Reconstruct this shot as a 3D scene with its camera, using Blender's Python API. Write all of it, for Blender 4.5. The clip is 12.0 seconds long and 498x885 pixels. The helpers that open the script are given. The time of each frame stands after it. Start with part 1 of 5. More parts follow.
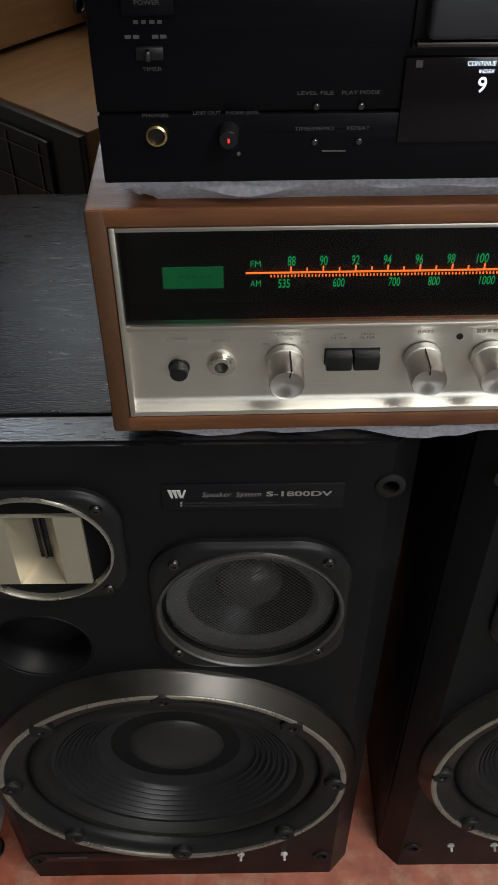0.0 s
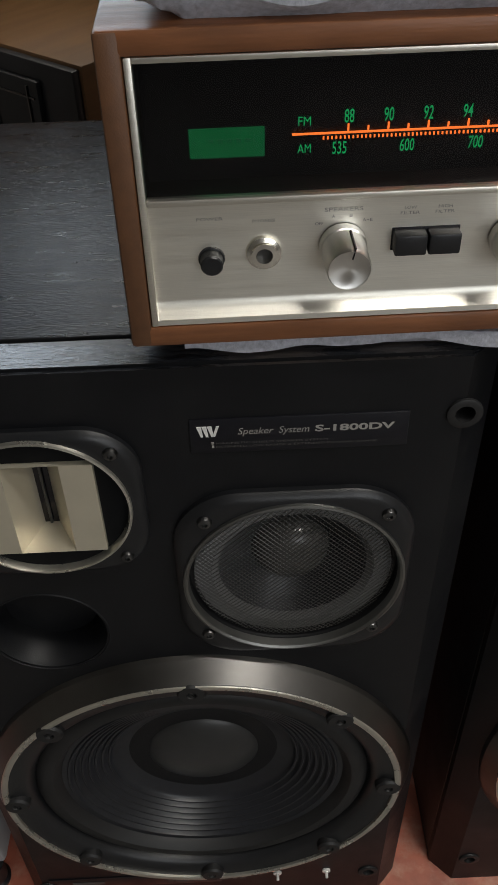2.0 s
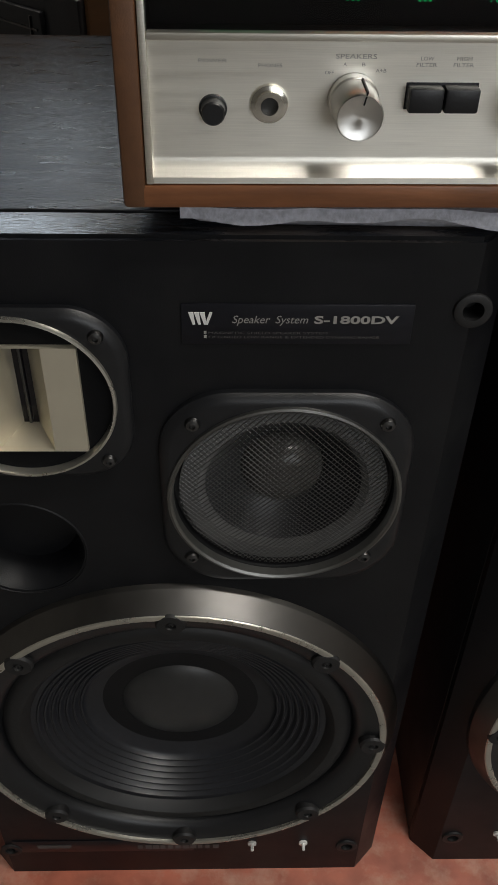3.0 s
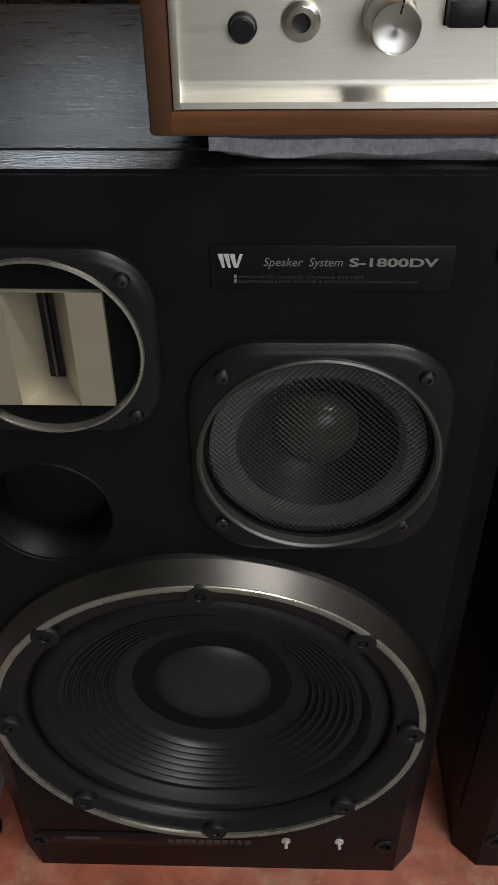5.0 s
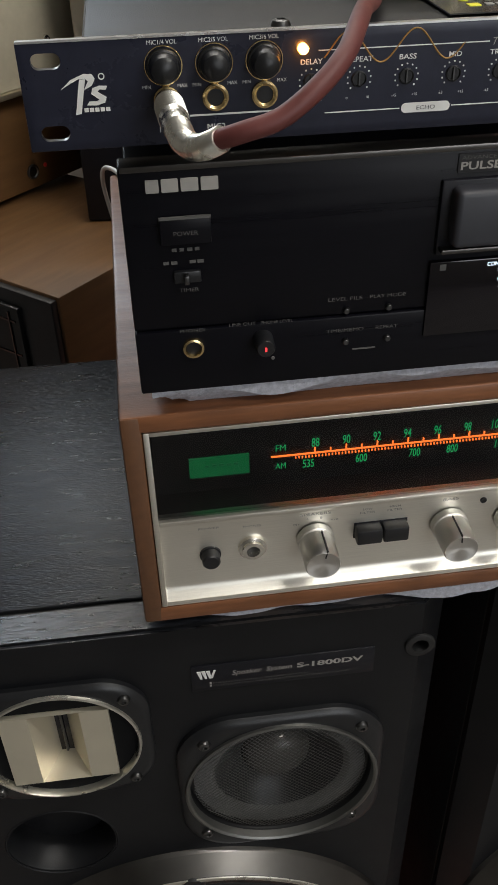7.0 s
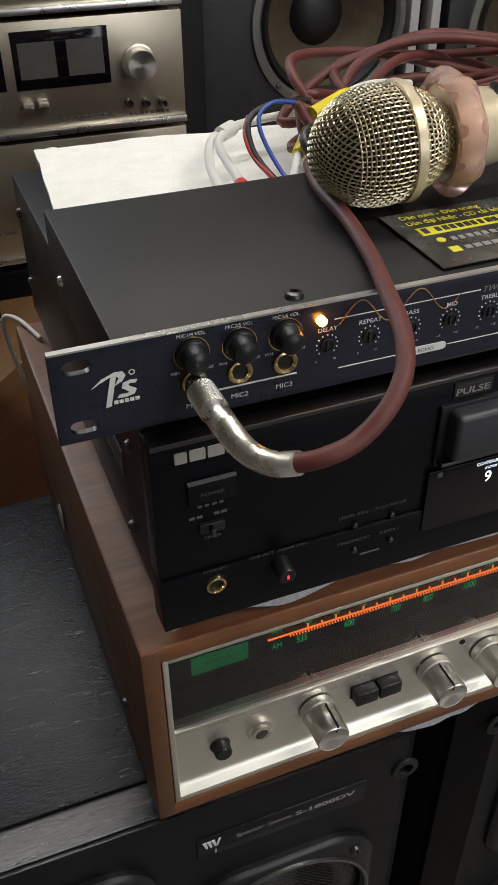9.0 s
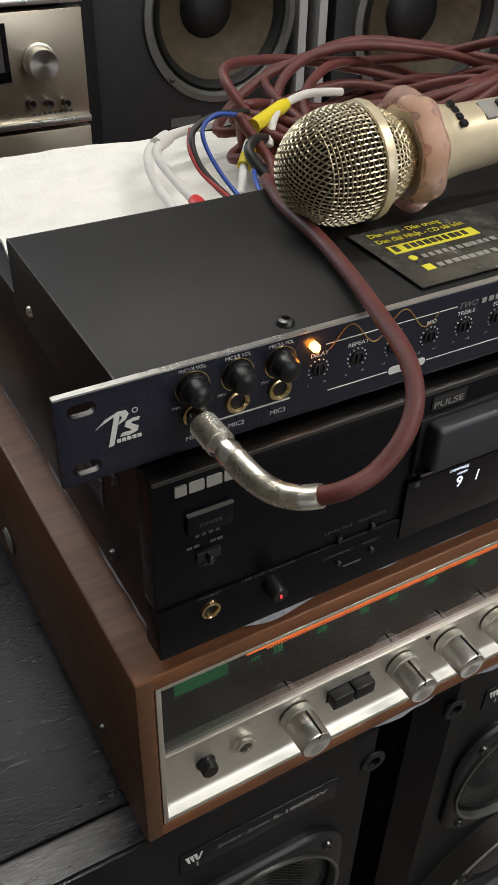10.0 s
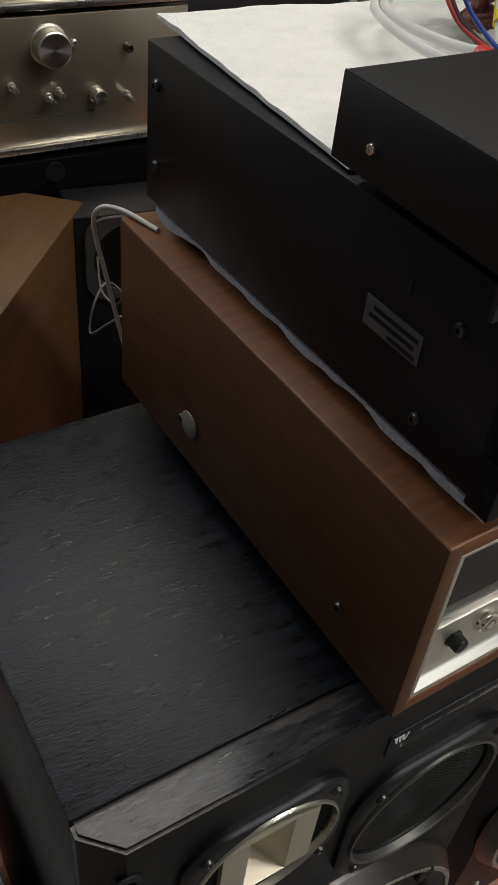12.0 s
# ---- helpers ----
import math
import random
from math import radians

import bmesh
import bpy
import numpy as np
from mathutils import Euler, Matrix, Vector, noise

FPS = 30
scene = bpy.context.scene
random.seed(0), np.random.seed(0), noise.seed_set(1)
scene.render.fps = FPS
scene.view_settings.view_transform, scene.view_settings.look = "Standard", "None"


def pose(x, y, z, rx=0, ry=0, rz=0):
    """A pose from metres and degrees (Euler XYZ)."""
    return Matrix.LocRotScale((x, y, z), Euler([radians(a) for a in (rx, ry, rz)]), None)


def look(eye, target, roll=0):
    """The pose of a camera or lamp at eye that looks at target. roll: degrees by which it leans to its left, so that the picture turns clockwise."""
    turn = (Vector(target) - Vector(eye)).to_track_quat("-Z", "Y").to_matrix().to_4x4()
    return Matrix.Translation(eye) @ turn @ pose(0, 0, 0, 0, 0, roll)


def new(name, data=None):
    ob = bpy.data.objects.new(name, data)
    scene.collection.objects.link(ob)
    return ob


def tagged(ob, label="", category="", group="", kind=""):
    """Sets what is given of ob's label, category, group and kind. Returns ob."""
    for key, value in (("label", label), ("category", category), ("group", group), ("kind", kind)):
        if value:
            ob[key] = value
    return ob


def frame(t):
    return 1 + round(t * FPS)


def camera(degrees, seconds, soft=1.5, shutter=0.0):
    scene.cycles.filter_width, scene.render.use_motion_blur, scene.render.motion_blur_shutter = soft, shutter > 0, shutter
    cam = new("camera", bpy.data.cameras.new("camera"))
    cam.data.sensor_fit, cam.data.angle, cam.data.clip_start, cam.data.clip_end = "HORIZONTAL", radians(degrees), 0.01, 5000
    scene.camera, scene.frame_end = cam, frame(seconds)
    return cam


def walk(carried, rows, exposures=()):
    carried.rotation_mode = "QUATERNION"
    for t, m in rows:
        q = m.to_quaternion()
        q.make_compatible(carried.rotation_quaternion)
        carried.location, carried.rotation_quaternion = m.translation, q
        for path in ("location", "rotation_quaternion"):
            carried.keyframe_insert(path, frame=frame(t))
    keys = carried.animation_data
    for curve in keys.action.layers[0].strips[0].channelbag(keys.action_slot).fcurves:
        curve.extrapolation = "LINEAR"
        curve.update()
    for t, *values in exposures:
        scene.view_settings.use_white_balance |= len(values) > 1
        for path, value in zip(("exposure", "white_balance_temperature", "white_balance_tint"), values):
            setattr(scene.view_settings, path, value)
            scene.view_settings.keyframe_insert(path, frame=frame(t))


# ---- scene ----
cam = camera(31.8, 12.0)
METRES, EYE, TILT, LEAN, TURN = 0.98, 1.155, -43.0, 0.0, 0.0
ROWS = [
    (0.0, 0.0, 0.0, 0.0, -0.0, 0.0, -0.0),
    (0.5, -0.0059, 0.0523, -0.0075, -1.03, -0.56, 1.33),
    (1.0, -0.016, 0.0821, -0.0205, -0.65, -0.52, 2.41),
    (1.5, -0.0252, 0.0986, -0.0354, 0.23, 0.14, 3.57),
    (2.0, -0.0313, 0.1102, -0.0573, -0.3, 1.28, 1.95),
    (2.5, -0.0372, 0.1296, -0.1029, -1.01, 2.36, 0.19),
    (3.0, -0.0325, 0.1444, -0.1329, -0.95, 2.71, -0.51),
    (5.0, -0.0235, 0.1694, -0.1726, 1.97, 4.1, -1.22),
    (5.5, -0.0415, 0.1449, -0.1515, 1.48, 3.77, -0.29),
    (6.0, -0.062, 0.0792, -0.0678, 0.67, 4.54, 2.15),
    (6.5, -0.0537, 0.0354, 0.0087, -1.85, 6.04, 4.47),
    (7.0, -0.0565, -0.001, 0.053, -3.78, 6.56, 5.23),
    (7.5, -0.0645, -0.0124, 0.0937, -5.35, 6.23, 6.06),
    (9.5, -0.1612, -0.002, 0.2059, -18.47, 3.24, 16.18),
    (10.0, -0.1793, 0.0043, 0.2196, -22.08, 1.59, 17.61),
    (10.5, -0.2121, 0.0154, 0.2355, -25.38, 0.02, 18.74),
    (11.0, -0.2691, 0.0403, 0.2463, -27.51, -1.66, 19.17),
    (11.5, -0.3223, 0.0707, 0.2429, -27.89, -3.2, 17.56),
    (12.0, -0.357, 0.1056, 0.2378, -26.26, -3.76, 16.23),
]
walk(cam, [(t, pose(0, 0, EYE, TILT, LEAN, TURN) @ pose(METRES * x, METRES * y, METRES * z, 90 + pitch, roll, yaw)) for t, x, y, z, yaw, pitch, roll in ROWS],
     [(0.0, 0.05), (3.0, 0.08), (5.0, 0.0), (6.0, 0.08), (7.0, 0.26), (7.5, 0.12), (9.5, 0.05), (10.5, 0.0), (11.5, -0.12), (12.0, -0.2)])

# ---- world and lights ----
world = bpy.data.worlds.new("world")
scene.world = world
world.use_nodes = True
world.node_tree.nodes["Background"].inputs[0].default_value = (0.9, 0.95, 1.0, 1)
world.node_tree.nodes["Background"].inputs[1].default_value = 0.02


def area_light(name, eye, target, sx, sy, power, color):
    data = bpy.data.lights.new(name, "AREA")
    data.shape, data.size, data.size_y, data.energy, data.color = "RECTANGLE", sx, sy, power, color
    ob = new(name, data)
    ob.matrix_world = look(eye, target)
    return ob


ROOM = (-2.3, 2.6, -2.4, 2.3, 2.75)
TUBES = [(0.10, 1.15, 8.0), (0.98, -0.12, 20.0), (1.20, -1.0, 15.0), (-0.08, 1.84, 7.0)]
for tx, ty, power in TUBES:
    area_light("tube_light", (tx, ty, ROOM[4] - 0.115), (tx, ty, 0), 1.15, 0.09, power, (1.0, 0.965, 0.90))
# daylight: a tall back window and the wide shop front behind the camera
BACK_WINDOW = (-1.00, -0.48, 1.35, 2.35)
SHOP_FRONT = (0.3, 2.1, 0.95, 2.15)
area_light("window_light", (-0.74, ROOM[3] - 0.03, 1.85), (-0.74, 0, 1.85), 0.50, 0.98, 10.5, (0.78, 0.89, 1.0))
area_light("shop_front_light", (1.2, ROOM[2] + 0.03, 1.55), (0.9, 0, 1.2), 1.75, 1.15, 21.0, (0.94, 0.97, 1.0))


# ---- materials ----
def material(name, color, rough=0.5, metal=0.0, vary=0.15, scale=30.0, stretch=(1, 1, 1), bump=0.0, bump_scale=400.0, second=None,
             second_scale=6.0, second_amount=0.5, rough_vary=0.1, emit=None, emit_strength=0.0, coat=0.0, spec=0.5, random_piece=0.0, aniso=0.0):
    """Principled surface: grain noise at one scale, stains or wear towards a second colour at another, fine relief."""
    m = bpy.data.materials.new(name)
    m.use_nodes = True
    nt = m.node_tree
    n, link = nt.nodes, nt.links.new
    b = n["Principled BSDF"]
    b.inputs["Metallic"].default_value = metal
    b.inputs["Coat Weight"].default_value = coat
    b.inputs["Specular IOR Level"].default_value = spec
    if aniso:
        tg = n.new("ShaderNodeTangent")
        tg.direction_type, tg.axis = "RADIAL", "Y"
        link(tg.outputs[0], b.inputs["Tangent"])
        b.inputs["Anisotropic"].default_value = aniso
    co = n.new("ShaderNodeTexCoord")
    mp = n.new("ShaderNodeMapping")
    mp.inputs["Scale"].default_value = stretch
    link(co.outputs["Object"], mp.inputs[0])
    g = n.new("ShaderNodeTexNoise")
    g.inputs["Scale"].default_value, g.inputs["Detail"].default_value = scale, 6
    link(mp.outputs[0], g.inputs["Vector"])
    ramp = n.new("ShaderNodeMapRange")
    ramp.inputs[1].default_value, ramp.inputs[2].default_value = 0.3, 0.7
    ramp.inputs[3].default_value, ramp.inputs[4].default_value = 1 - vary, 1 + vary
    link(g.outputs[0], ramp.inputs[0])
    mul = n.new("ShaderNodeMix")
    mul.data_type, mul.blend_type = "RGBA", "MULTIPLY"
    mul.inputs[0].default_value = 1
    mul.inputs[6].default_value = (*color, 1)
    link(ramp.outputs[0], mul.inputs[7])
    out = mul.outputs[2]
    s = n.new("ShaderNodeTexNoise")
    s.inputs["Scale"].default_value, s.inputs["Detail"].default_value, s.inputs["Roughness"].default_value = second_scale, 8, 0.65
    link(mp.outputs[0], s.inputs["Vector"])
    if second:
        fac = n.new("ShaderNodeMapRange")
        fac.inputs[1].default_value, fac.inputs[2].default_value = 0.48, 0.75
        fac.inputs[3].default_value, fac.inputs[4].default_value = 0.0, second_amount
        link(s.outputs[0], fac.inputs[0])
        mx = n.new("ShaderNodeMix")
        mx.data_type = "RGBA"
        link(fac.outputs[0], mx.inputs[0])
        link(out, mx.inputs[6])
        mx.inputs[7].default_value = (*second, 1)
        out = mx.outputs[2]
    if random_piece:
        info = n.new("ShaderNodeObjectInfo")
        pr = n.new("ShaderNodeMapRange")
        pr.inputs[3].default_value, pr.inputs[4].default_value = 1 - random_piece, 1 + random_piece
        link(info.outputs["Random"], pr.inputs[0])
        pm = n.new("ShaderNodeMix")
        pm.data_type, pm.blend_type = "RGBA", "MULTIPLY"
        pm.inputs[0].default_value = 1
        link(out, pm.inputs[6])
        link(pr.outputs[0], pm.inputs[7])
        out = pm.outputs[2]
    link(out, b.inputs["Base Color"])
    rr = n.new("ShaderNodeMapRange")
    rr.inputs[1].default_value, rr.inputs[2].default_value = 0.3, 0.7
    rr.inputs[3].default_value, rr.inputs[4].default_value = max(0.02, rough - rough_vary), min(1, rough + rough_vary)
    link(s.outputs[0], rr.inputs[0])
    link(rr.outputs[0], b.inputs["Roughness"])
    if bump:
        bn = n.new("ShaderNodeTexNoise")
        bn.inputs["Scale"].default_value, bn.inputs["Detail"].default_value = bump_scale, 4
        link(mp.outputs[0], bn.inputs["Vector"])
        bp = n.new("ShaderNodeBump")
        bp.inputs["Strength"].default_value, bp.inputs["Distance"].default_value = bump, 0.001
        link(bn.outputs[0], bp.inputs["Height"])
        link(bp.outputs[0], b.inputs["Normal"])
    if emit:
        b.inputs["Emission Color"].default_value = (*emit, 1)
        b.inputs["Emission Strength"].default_value = emit_strength
    return m


def glass(name, tint, rough=0.02):
    """Thin tinted pane: see-through, with gloss that rises at a slant."""
    m = bpy.data.materials.new(name)
    m.use_nodes = True
    nt = m.node_tree
    n, link = nt.nodes, nt.links.new
    n.remove(n["Principled BSDF"])
    tr, gl, mx, lw = n.new("ShaderNodeBsdfTransparent"), n.new("ShaderNodeBsdfGlossy"), n.new("ShaderNodeMixShader"), n.new("ShaderNodeLayerWeight")
    tr.inputs[0].default_value = (*tint, 1)
    gl.inputs["Roughness"].default_value = rough
    lw.inputs[0].default_value = 0.5
    rng = n.new("ShaderNodeMapRange")
    rng.interpolation_type = "SMOOTHSTEP"
    rng.inputs[1].default_value, rng.inputs[2].default_value = 0.26, 0.60
    rng.inputs[3].default_value, rng.inputs[4].default_value = 0.025, 0.18
    link(lw.outputs["Facing"], rng.inputs[0])
    link(rng.outputs[0], mx.inputs[0])
    link(tr.outputs[0], mx.inputs[1])
    link(gl.outputs[0], mx.inputs[2])
    link(mx.outputs[0], n["Material Output"].inputs[0])
    return m


M = dict(
    # grey for the unseen floor, picked for its reflection in the black fronts
    floor=material("neutral_grey_floor", (0.20, 0.185, 0.17), 0.7, vary=0.25, scale=9, second=(0.12, 0.11, 0.10), second_scale=3, second_amount=0.7, bump=0.3, bump_scale=60),
    red_paint=material("worn_red_floor_paint", (0.43, 0.125, 0.075), 0.5, vary=0.3, scale=26, second=(0.56, 0.34, 0.25), second_scale=22, second_amount=0.9, bump=0.6, bump_scale=70),
    wall=material("painted_wall", (0.24, 0.225, 0.20), 0.8, vary=0.06, second=(0.17, 0.155, 0.14), second_scale=2, bump=0.1),
    ceiling=material("ceiling_paint", (0.5, 0.49, 0.46), 0.9, vary=0.05, second=(0.4, 0.39, 0.36), second_scale=2),
    white_metal=material("white_enamel", (0.75, 0.75, 0.72), 0.4, vary=0.03),
    tube=material("lamp_tube", (0.9, 0.9, 0.9), 0.4, emit=(1, 0.95, 0.86), emit_strength=6.0),
    vinyl=material("black_vinyl_woodgrain", (0.0060, 0.0075, 0.0115), 0.34, spec=0.4, vary=0.6, scale=90, stretch=(1, 5, 5), second=(0.027, 0.034, 0.052), second_scale=26, second_amount=0.7, rough_vary=0.12, bump=0.5, bump_scale=170),
    vinyl_side=material("black_vinyl_side", (0.012, 0.012, 0.014), 0.45, vary=0.3, scale=40, bump=0.15, bump_scale=300),
    edge_worn=material("worn_black_edge", (0.022, 0.024, 0.029), 0.24, vary=0.6, scale=60, stretch=(1, 5, 5), second=(0.16, 0.125, 0.10), second_scale=9, second_amount=0.75, bump=0.35, bump_scale=110, rough_vary=0.18),
    baffle=material("satin_black_baffle", (0.0048, 0.0052, 0.0066), 0.44, spec=0.28, vary=0.12, scale=60, second=(0.013, 0.013, 0.013), second_scale=14, bump=0.12, bump_scale=900),
    plastic=material("black_plastic", (0.0085, 0.009, 0.0105), 0.36, vary=0.1, scale=120, bump=0.1, bump_scale=700),
    mid_cap=material("mid_dust_cap", (0.085, 0.082, 0.078), 0.2, vary=0.15, scale=80),
    rubber=material("black_rubber", (0.0085, 0.0085, 0.009), 0.55, vary=0.15, scale=90),
    cone=material("pulp_cone", (0.013, 0.014, 0.0175), 0.36, vary=0.2, scale=150, rough_vary=0.05),
    cap=material("dust_cap", (0.030, 0.030, 0.030), 0.42, vary=0.12, scale=80),
    chrome_trim=material("worn_silver_trim", (0.66, 0.64, 0.57), 0.30, metal=0.9, vary=0.15, scale=60, second=(0.25, 0.23, 0.2), second_scale=30, second_amount=0.3),
    gunmetal=material("gunmetal_flank", (0.13, 0.125, 0.12), 0.33, metal=1.0, vary=0.12, scale=30, rough_vary=0.08),
    tray=material("satin_tray", (0.035, 0.037, 0.045), 0.42, vary=0.08, scale=80),
    mesh=material("grille_wire", (0.16, 0.16, 0.156), 0.36, metal=1.0, vary=0.1),
    foam_ring=material("grey_surround", (0.17, 0.17, 0.166), 0.7, vary=0.15, scale=200),
    mid_ring=material("grey_metal_ring", (0.20, 0.20, 0.19), 0.36, metal=0.9, vary=0.12, scale=60),
    dark_screw=material("dark_screw", (0.12, 0.12, 0.12), 0.35, metal=1.0),
    silver=material("brushed_aluminium", (0.84, 0.81, 0.73), 0.4, metal=1.0, vary=0.05, scale=40, stretch=(1, 30, 60), rough_vary=0.06, bump=0.06, bump_scale=160),
    horn=material("champagne_horn", (0.64, 0.59, 0.47), 0.36, metal=0.6, vary=0.04, scale=30, rough_vary=0.02),
    knob_silver=material("turned_aluminium", (0.80, 0.79, 0.76), 0.34, metal=1.0, vary=0.05, scale=60, aniso=0.75),
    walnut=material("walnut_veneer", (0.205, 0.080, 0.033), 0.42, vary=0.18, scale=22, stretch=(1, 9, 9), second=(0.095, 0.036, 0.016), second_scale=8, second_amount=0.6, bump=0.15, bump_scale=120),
    # same walnut, darker: the shade on the receiver's sides is in the colour
    walnut_shaded=material("walnut_shaded_side", (0.112, 0.049, 0.021), 0.5, vary=0.14, scale=16, stretch=(8, 1, 8), second=(0.068, 0.029, 0.013), second_scale=6, second_amount=0.55, bump=0.12, bump_scale=120),
    oak=material("teak_cabinet", (0.145, 0.074, 0.029), 0.45, vary=0.12, scale=14, stretch=(8, 1, 8), second=(0.105, 0.049, 0.020), second_scale=5, second_amount=0.5, bump=0.1, bump_scale=120),
    smoked=glass("smoked_dial_glass", (0.60, 0.60, 0.62), 0.04),
    port_black=material("port_black", (0.004, 0.0042, 0.005), 0.75, spec=0.15, vary=0.2, scale=80),
    dial_back=material("dial_black", (0.004, 0.004, 0.005), 0.5),
    dial_green=material("dial_green", (0.02, 0.2, 0.08), 0.6, emit=(0.012, 0.62, 0.17), emit_strength=0.9),
    meter_green=material("meter_green", (0.01, 0.1, 0.04), 0.6, vary=0.5, scale=60, emit=(0.006, 0.34, 0.085), emit_strength=0.42),
    meter_dark=material("meter_dark", (0.005, 0.05, 0.02), 0.6, emit=(0.006, 0.22, 0.06), emit_strength=0.5),
    dial_orange=material("dial_orange", (0.5, 0.12, 0.02), 0.6, emit=(1.0, 0.20, 0.03), emit_strength=2.6),
    black=material("black_paint", (0.0065, 0.0067, 0.010), 0.4, spec=0.33, vary=0.12, scale=150, bump=0.1, bump_scale=1200),
    cd_front=material("black_brushed_front", (0.0036, 0.0036, 0.0058), 0.34, spec=0.2, vary=0.15, scale=60, stretch=(1, 20, 30)),
    cd_gloss=material("gloss_display", (0.005, 0.004, 0.006), 0.06, vary=0.05),
    dim_print=material("dim_print", (0.085, 0.083, 0.08), 0.6),
    print=material("white_print", (0.72, 0.72, 0.70), 0.6),
    grey_print=material("grey_print", (0.30, 0.29, 0.27), 0.6),
    lcd=material("display_digits", (0.7, 0.8, 0.9), 0.5, emit=(0.75, 0.85, 1.0), emit_strength=1.6),
    red_led=material("red_led", (0.6, 0.02, 0.02), 0.4, emit=(1, 0.05, 0.06), emit_strength=1.0),
    amber_led=material("amber_led", (0.9, 0.4, 0.05), 0.4, emit=(1.0, 0.33, 0.035), emit_strength=24.0),
    brass=material("brass_ring", (0.72, 0.55, 0.28), 0.25, metal=1.0, vary=0.1),
    mixer=material("navy_anodised", (0.017, 0.019, 0.034), 0.30, metal=0.2, vary=0.1, scale=200, bump=0.05, bump_scale=1000),
    mixer_box=material("black_powder_coat", (0.007, 0.007, 0.0075), 0.5, spec=0.38, vary=0.1, scale=300, bump=0.15, bump_scale=1600, rough_vary=0.06),
    bare_edge=material("bare_aluminium_edge", (0.82, 0.82, 0.82), 0.3, metal=1.0, vary=0.05),
    gold_line=material("ochre_print", (0.32, 0.17, 0.04), 0.6),
    cable=material("wine_red_cable", (0.125, 0.034, 0.030), 0.5, vary=0.2, scale=40, second=(0.065, 0.02, 0.02), second_scale=18, spec=0.4),
    mic_gold=material("champagne_mic", (0.72, 0.62, 0.44), 0.34, metal=0.35, vary=0.06, scale=90),
    mic_wire=material("mic_wire", (0.70, 0.61, 0.43), 0.4, metal=1.0, vary=0.12, scale=200),
    mic_foam=material("mic_foam", (0.040, 0.031, 0.021), 0.95, vary=0.3, scale=500, bump=0.5, bump_scale=900),
    silicone=material("pink_silicone", (0.93, 0.66, 0.58), 0.2, vary=0.04, scale=60, spec=0.6),
    nickel=material("nickel_plug", (0.86, 0.84, 0.77), 0.22, metal=1.0, vary=0.15, scale=60),
    cloth=material("white_fleece", (0.90, 0.89, 0.85), 0.95, vary=0.04, scale=60, second=(0.80, 0.79, 0.75), second_scale=20, second_amount=0.5, bump=0.9, bump_scale=350),
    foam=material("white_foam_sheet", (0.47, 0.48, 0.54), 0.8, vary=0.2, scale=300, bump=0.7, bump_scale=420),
    sticker=material("dark_flyer", (0.05, 0.05, 0.047), 0.22, vary=0.3, scale=60, second=(0.15, 0.15, 0.14), second_scale=30, second_amount=0.8),
    yellow=material("yellow_print", (0.80, 0.74, 0.05), 0.5, vary=0.03),
    white_wire=material("white_cable", (0.74, 0.73, 0.70), 0.4, vary=0.04),
    red_plug=material("red_plug", (0.7, 0.03, 0.03), 0.35),
    yellow_plug=material("yellow_plug", (0.75, 0.62, 0.03), 0.35),
    blue_wire=material("blue_wire", (0.03, 0.08, 0.38), 0.4),
    black_wire=material("black_wire", (0.015, 0.015, 0.016), 0.4),
    red_wire=material("red_wire", (0.35, 0.03, 0.03), 0.45),
    beige=material("champagne_metal", (0.56, 0.51, 0.39), 0.5, metal=0.0, vary=0.06, scale=60),
    retro_face=material("champagne_fascia", (0.60, 0.54, 0.43), 0.33, metal=0.9, vary=0.02, scale=40, stretch=(1, 30, 60), rough_vary=0.03),
    paper_cone=material("tan_paper_cone", (0.066, 0.050, 0.029), 0.7, vary=0.25, scale=60, second=(0.05, 0.036, 0.022), second_scale=12, bump=0.3),
    grey_frame=material("grey_cast_frame", (0.16, 0.16, 0.15), 0.45, metal=0.5, vary=0.12, scale=40),
    grey_panel=material("pale_grey_panel", (0.42, 0.43, 0.44), 0.5, vary=0.08, scale=20, second=(0.33, 0.33, 0.33), second_scale=6),
    blue_lamp=material("blue_display", (0.02, 0.05, 0.3), 0.4, emit=(0.04, 0.09, 0.6), emit_strength=0.35),
)


M["silicone"].node_tree.nodes["Principled BSDF"].inputs["Transmission Weight"].default_value = 0.72
M["silicone"].node_tree.nodes["Principled BSDF"].inputs["IOR"].default_value = 1.2


# ---- mesh helpers ----
def finish(bm, angle=35):
    me = bpy.data.meshes.new("mesh")
    bmesh.ops.recalc_face_normals(bm, faces=bm.faces)
    bm.to_mesh(me)
    bm.free()
    me.shade_smooth()
    me.set_sharp_from_angle(angle=radians(angle))
    return me


def part(name, bm, mat, parent=None, label="", at=(0, 0, 0), angle=35):
    ob = new(name, finish(bm, angle) if isinstance(bm, bmesh.types.BMesh) else bm)
    if not ob.data.materials:
        ob.data.materials.append(mat)
    ob.parent = parent
    ob.location = at
    return tagged(ob, label)


def thing(name, at, label, category, yaw=0.0, group="", kind=""):
    ob = new(name)
    ob.empty_display_size = 0.05
    ob.matrix_world = pose(*at, 0, 0, yaw)
    return tagged(ob, label, category, group, kind)


def box(x0, x1, y0, y1, z0, z1, bevel=0.0, seg=2, bm=None):
    out = bmesh.new() if bm is None else bm
    made = bmesh.ops.create_cube(out, size=1.0, matrix=Matrix.LocRotScale(((x0 + x1) / 2, (y0 + y1) / 2, (z0 + z1) / 2), None, (x1 - x0, y1 - y0, z1 - z0)))
    if bevel:
        edges = list({e for v in made["verts"] for e in v.link_edges})
        bmesh.ops.bevel(out, geom=edges, offset=bevel, segments=seg, affect="EDGES", profile=0.5)
    return out


